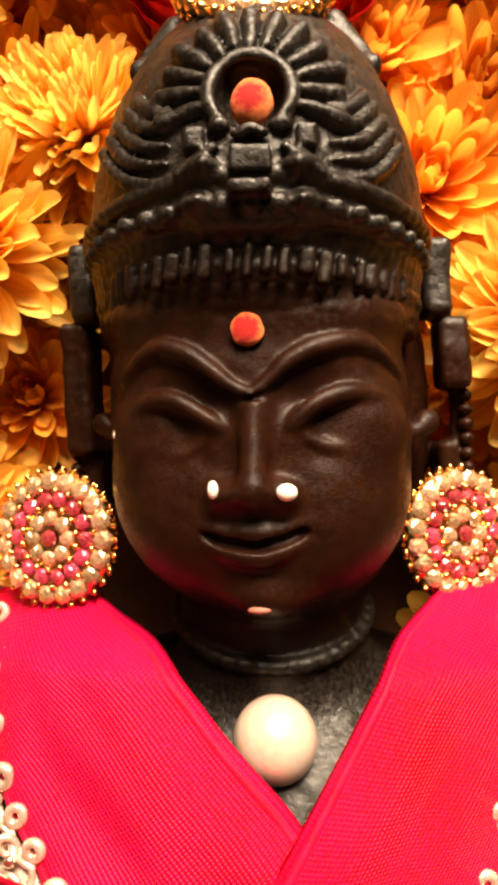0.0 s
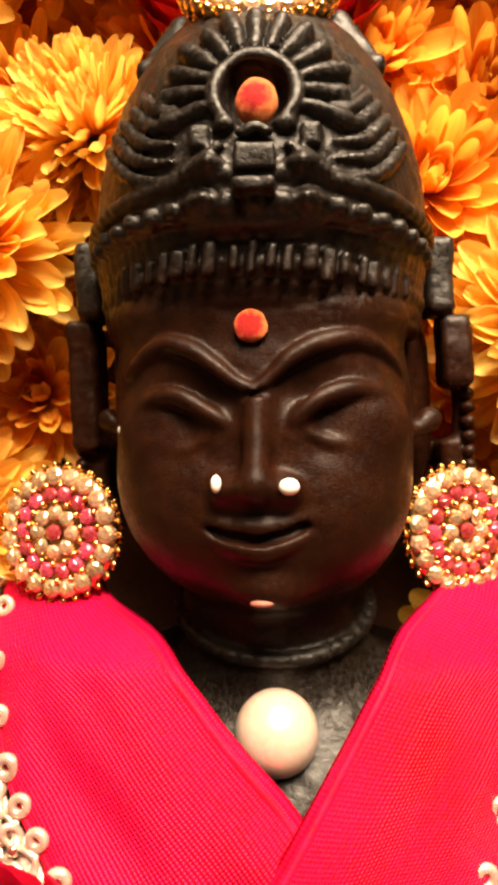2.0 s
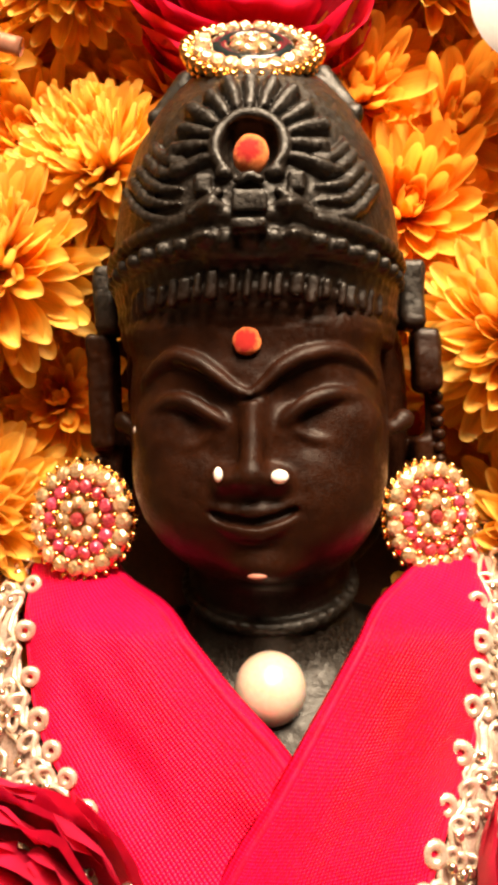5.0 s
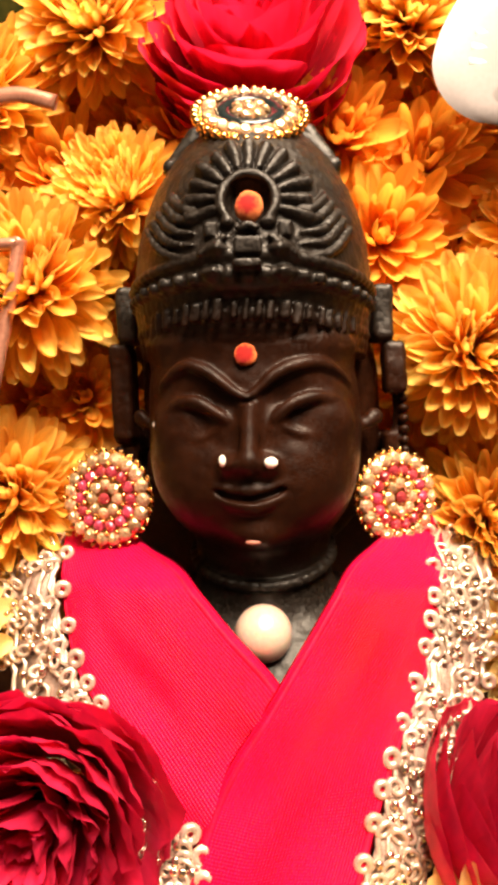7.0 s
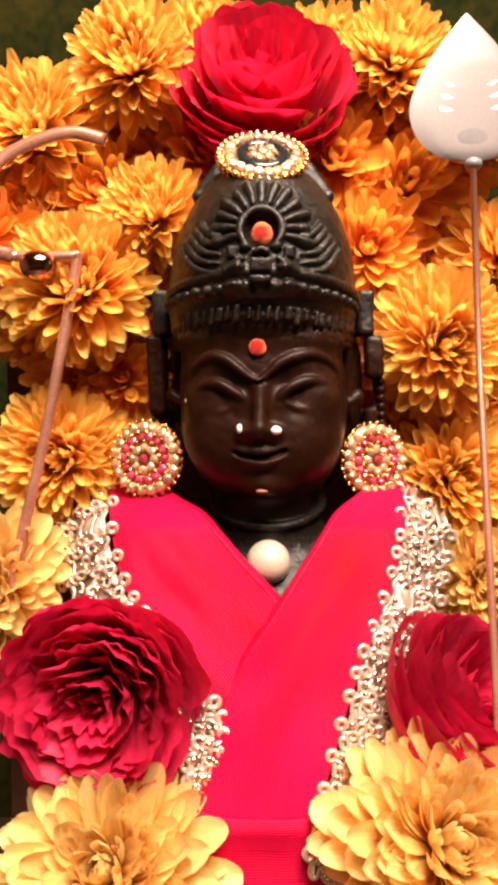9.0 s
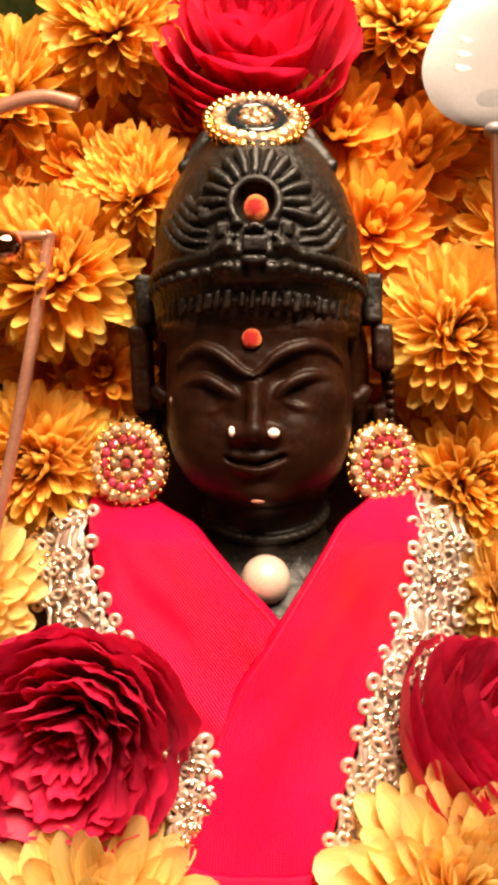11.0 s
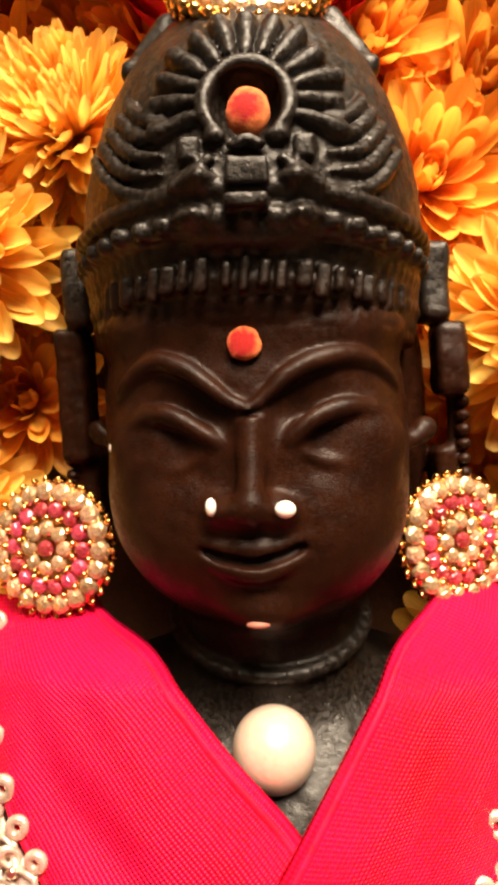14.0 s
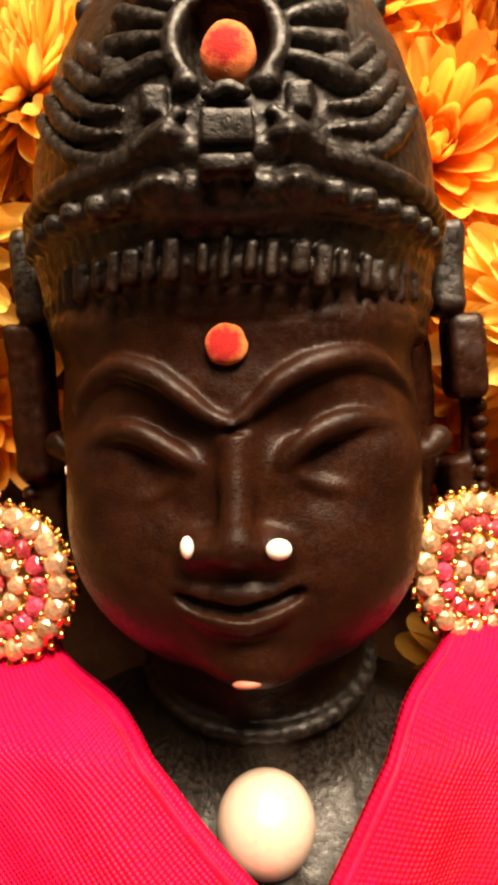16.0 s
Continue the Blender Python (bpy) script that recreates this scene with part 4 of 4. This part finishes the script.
def mum(colour, label, seed, rows=None):
    """A chrysanthemum of radius 1 that opens along z: rows of spoon-shaped petals, short and upright in the middle."""
    rng = random.Random(seed)
    ob = thing("chrysanthemum", pose(0, -3, -0.7), label, "flower", "chrysanthemums round the statue")
    put("calyx", MUM_HEART, LEAF_GREEN, ob, pose(0, 0, -0.14))
    rows = rows or ((30, 1.00, -14, 0.04), (31, 0.99, -3, 0.07), (32, 0.97, 8, 0.10), (31, 0.93, 19, 0.13), (30, 0.88, 30, 0.16), (28, 0.81, 40, 0.18), (24, 0.73, 50, 0.20), (19, 0.64, 60, 0.21), (14, 0.55, 70, 0.21), (8, 0.47, 80, 0.2))
    for r, (count, length, lift, z) in enumerate(rows):
        for i in range(count):
            a = 360 * (i + 0.5 * (r % 2)) / count + rng.uniform(-7, 7)
            ln = length * rng.uniform(0.86, 1.08)
            me = MUM_SETS[colour][rng.randrange(4)]
            m = pose(0, 0, z * 0.6, 0, 0, a) @ pose(0.05, 0, 0, rng.uniform(-12, 12), -(lift + rng.uniform(-7, 7)), 0)
            wide = (1.15 if colour == "pale" else 1.3 if colour == "deep" else 0.92) * (1.0 if length > 0.6 else 1.15)
            put("petal", me, MUM, ob, m @ Matrix.Diagonal((ln, ln * wide * rng.uniform(0.9, 1.15), ln, 1)))
    return ob


def cup_petal(name, mat, radius, base, rim, span, flare, ruffle, seed, foot=0.3, nl=10, nw=12):
    """A rose petal curved round the flower's axis: narrow foot, swelling side, a rim that rolls out and ripples."""
    v, f, uvs = [], [], []
    for i in range(nl + 1):
        t = i / nl
        for j in range(nw + 1):
            e = j / nw * 2 - 1
            top = 1 - 0.30 * abs(e) ** 3 + 0.05 * noise.noise((e * 3, seed * 3.1, 0.5))
            h = t * top
            wave = noise.noise((e * 2.4 + seed * 7, h * 2.2, seed)) + 0.5 * noise.noise((e * 6 + seed * 3, h * 4, seed))
            r = radius * (foot + (1 - foot) * math.sin(math.pi / 2 * min(1.0, h * 1.15)) ** 0.8) + flare * max(0.0, h - 0.55) ** 1.6 * 2.4 + ruffle * wave * h
            a = span * e * (0.75 + 0.25 * min(1.0, h * 1.8)) + 0.16 * radius * e
            v.append((r * math.cos(a), r * math.sin(a), base + (rim - base) * h - flare * max(0.0, h - 0.7) ** 2 * 1.5 + 0.5 * ruffle * wave * h))
            uvs.append((h, e * 0.5 + 0.5))
    for i in range(nl):
        for j in range(nw):
            k = i * (nw + 1) + j
            f.append((k, k + 1, k + nw + 2, k + nw + 1))
    me = mesh_from(name, v, f, True, uvs)
    me.materials.append(mat)
    return me


def rose(mat, label, seed, m, layers, ruffle):
    """Shells of overlapping petals round one axis; each layer: petals, radius, foot, rim, half span, flare."""
    rng = random.Random(seed)
    ob = thing("rose", m, label, "flower", "roses")
    put("calyx", MUM_HEART, LEAF_GREEN, ob, pose(0, 0, -0.30))
    for n, (count, radius, base, rim, span, flare) in enumerate(layers):
        turn = rng.uniform(0, 360)
        for i in range(count):
            me = cup_petal("petal", mat, radius * rng.uniform(0.93, 1.07), base, rim * rng.uniform(0.92, 1.08), span, flare, ruffle * (0.5 + 0.5 * radius), seed * 50 + n * 9 + i, 0.25 + 0.35 * radius)
            put("petal", me, mat, ob, pose(0, 0, 0, rng.uniform(-7, 7), rng.uniform(-7, 7), turn + 360 * i / count + rng.uniform(-12, 12)))
    return ob


CUP_ROSE = ((3, 0.10, -0.2, 0.42, 1.3, 0.02), (3, 0.19, -0.2, 0.47, 1.2, 0.03), (4, 0.29, -0.25, 0.50, 1.0, 0.05), (5, 0.40, -0.3, 0.50, 0.85, 0.08),
            (5, 0.52, -0.35, 0.46, 0.85, 0.12), (6, 0.64, -0.4, 0.38, 0.75, 0.16), (6, 0.76, -0.45, 0.26, 0.75, 0.18), (6, 0.84, -0.5, 0.12, 0.80, 0.16), (5, 0.80, -0.7, -0.1, 0.85, 0.1))
RAGGED_ROSE = ((3, 0.08, -0.2, 0.30, 1.2, 0.03), (5, 0.17, -0.2, 0.36, 0.8, 0.06), (6, 0.27, -0.2, 0.42, 0.7, 0.08), (7, 0.37, -0.25, 0.45, 0.62, 0.10), (8, 0.47, -0.3, 0.46, 0.58, 0.12),
               (9, 0.57, -0.3, 0.43, 0.52, 0.14), (9, 0.67, -0.35, 0.36, 0.52, 0.16), (9, 0.77, -0.4, 0.26, 0.52, 0.18), (8, 0.84, -0.45, 0.14, 0.55, 0.14), (8, 0.88, -0.5, 0.0, 0.58, 0.10))
rose(ROSE_BRIGHT, "large bright red rose resting on top of the statue's crown", 3, facing((0.0026, 0.1230, 0.3485), (-0.04, -1.0, 0.46), 20, 0.0300), CUP_ROSE, 0.11)
rose(ROSE, "deep red full-blown rose beside the lace", 4, facing((-0.0348, 0.0690, 0.1828), (-0.05, -1, 0.08), 0, 0.0244), RAGGED_ROSE, 0.15)
rose(ROSE, "deep red cupped rose turned sideways beside the lace", 5, facing((0.0518, 0.0757, 0.1800), (0.50, -0.50, 0.60), 40, 0.0238), RAGGED_ROSE, 0.07)

KINDS = [mum("orange", "orange chrysanthemum with spoon-shaped petals", 11), mum("orange", "orange chrysanthemum with spoon-shaped petals", 12),
         mum("deep", "orange chrysanthemum in a shaded colour, tucked behind others", 13, ((17, 1.0, -4, 0.05), (17, 0.96, 12, 0.08), (15, 0.88, 28, 0.12), (12, 0.74, 44, 0.16), (9, 0.58, 60, 0.19), (5, 0.44, 76, 0.2))), mum("pale", "pale yellow chrysanthemum with wide petals", 14)]
# kind, place, facing, radius
LEFT_MUMS = [
    (0, (-0.0580, 0.1215, 0.2350), (-0.10, -1.00, 0.05), 0.0230),
    (1, (-0.0520, 0.1180, 0.2850), (-0.05, -1.00, 0.25), 0.0235),
    (1, (-0.0300, 0.1240, 0.3080), (-0.25, -1.00, 0.35), 0.0190),
    (0, (-0.0380, 0.1300, 0.3560), (-0.15, -1.00, 0.10), 0.0210),
    (1, (-0.0700, 0.1320, 0.3370), (-0.10, -1.00, 0.35), 0.0230),
    (3, (-0.0730, 0.1000, 0.2000), (-0.10, -1.00, 0.25), 0.0230),
    (3, (-0.0300, 0.0620, 0.1450), (-0.10, -0.75, 0.65), 0.0270),
    (1, (-0.0180, 0.1420, 0.3660), (0.00, -1.00, 0.30), 0.0210),
]
RIGHT_MUMS = [
    (0, (0.0565, 0.1200, 0.2700), (0.05, -1.00, 0.02), 0.0235),
    (1, (0.0620, 0.1240, 0.2290), (0.10, -1.00, 0.10), 0.0230),
    (2, (0.0360, 0.1330, 0.3010), (-0.05, -1.00, 0.10), 0.0220),
    (0, (0.0440, 0.1380, 0.3600), (0.10, -1.00, 0.45), 0.0220),
    (3, (0.0680, 0.1120, 0.2000), (0.10, -1.00, 0.30), 0.0180),
    (1, (0.0790, 0.1320, 0.2980), (0.15, -1.00, 0.15), 0.0220),
    (0, (0.0790, 0.1400, 0.3450), (0.10, -1.00, 0.40), 0.0220),
    (3, (0.0420, 0.0600, 0.1540), (0.10, -0.80, 0.60), 0.0270),
    (1, (0.0230, 0.1440, 0.3640), (0.00, -1.00, 0.30), 0.0200),
    (1, (0.0790, 0.1260, 0.2120), (0.10, -1.00, 0.10), 0.0200),
]
# those tucked behind: place, radius
BACK_MUMS = [
    ((-0.0500, 0.1380, 0.3200), 0.0200),
    ((-0.0420, 0.1330, 0.2600), 0.0180),
    ((0.0480, 0.1400, 0.3220), 0.0220),
    ((0.0260, 0.1380, 0.3300), 0.0200),
    ((0.0440, 0.1340, 0.2600), 0.0180),
    ((0.0400, 0.1480, 0.3420), 0.0200),
    ((-0.0300, 0.1480, 0.3360), 0.0200),
    ((0.0500, 0.1400, 0.2460), 0.0180),
    ((-0.0730, 0.1400, 0.2760), 0.0160),
    ((-0.0560, 0.1360, 0.2600), 0.0200),
    ((-0.0720, 0.1360, 0.3120), 0.0210),
    ((-0.0560, 0.1430, 0.3420), 0.0200),
    ((0.0620, 0.1440, 0.3000), 0.0220),
    ((0.0620, 0.1440, 0.3380), 0.0220),
    ((0.0780, 0.1380, 0.2500), 0.0200),
    ((0.0400, 0.1360, 0.2800), 0.0180),
    ((-0.0380, 0.1380, 0.2880), 0.0180),
    ((0.0480, 0.1320, 0.2080), 0.0180),
    ((-0.0520, 0.1340, 0.2080), 0.0180),
    ((-0.0160, 0.1400, 0.3330), 0.0190),
    ((-0.0850, 0.1250, 0.3000), 0.0200),
]
MUMS = LEFT_MUMS + RIGHT_MUMS + [(2, place, (0.0, -1.0, 0.1), size) for place, size in BACK_MUMS]
for i, (k, place, way, size) in enumerate(MUMS):
    copy_thing(KINDS[k], facing(place, way, 47.0 * i, size))
for k in KINDS:
    for o in (*k.children_recursive, k):
        bpy.data.objects.remove(o)

# added board, itself unseen: carries the flowers and darkens the gaps behind them
bm = bmesh.new()
outline = [bm.verts.new((0.003 + 0.092 * math.cos(a), 0.154, 0.275 + 0.092 * math.sin(a))) for a in np.linspace(0, math.pi, 25)]
outline += [bm.verts.new((-0.089, 0.154, 0.0)), bm.verts.new((0.095, 0.154, 0.0))]
board = bm.faces.new(outline)
ext = bmesh.ops.extrude_face_region(bm, geom=[board])
bmesh.ops.translate(bm, vec=(0, 0.012, 0), verts=[g for g in ext["geom"] if isinstance(g, bmesh.types.BMVert)])
bmesh.ops.recalc_face_normals(bm, faces=bm.faces)
tagged(put("backing_board", bm_mesh("backing_board", bm, False), BOARD), "added dark arched board that closes the gaps behind the flowers", "board")
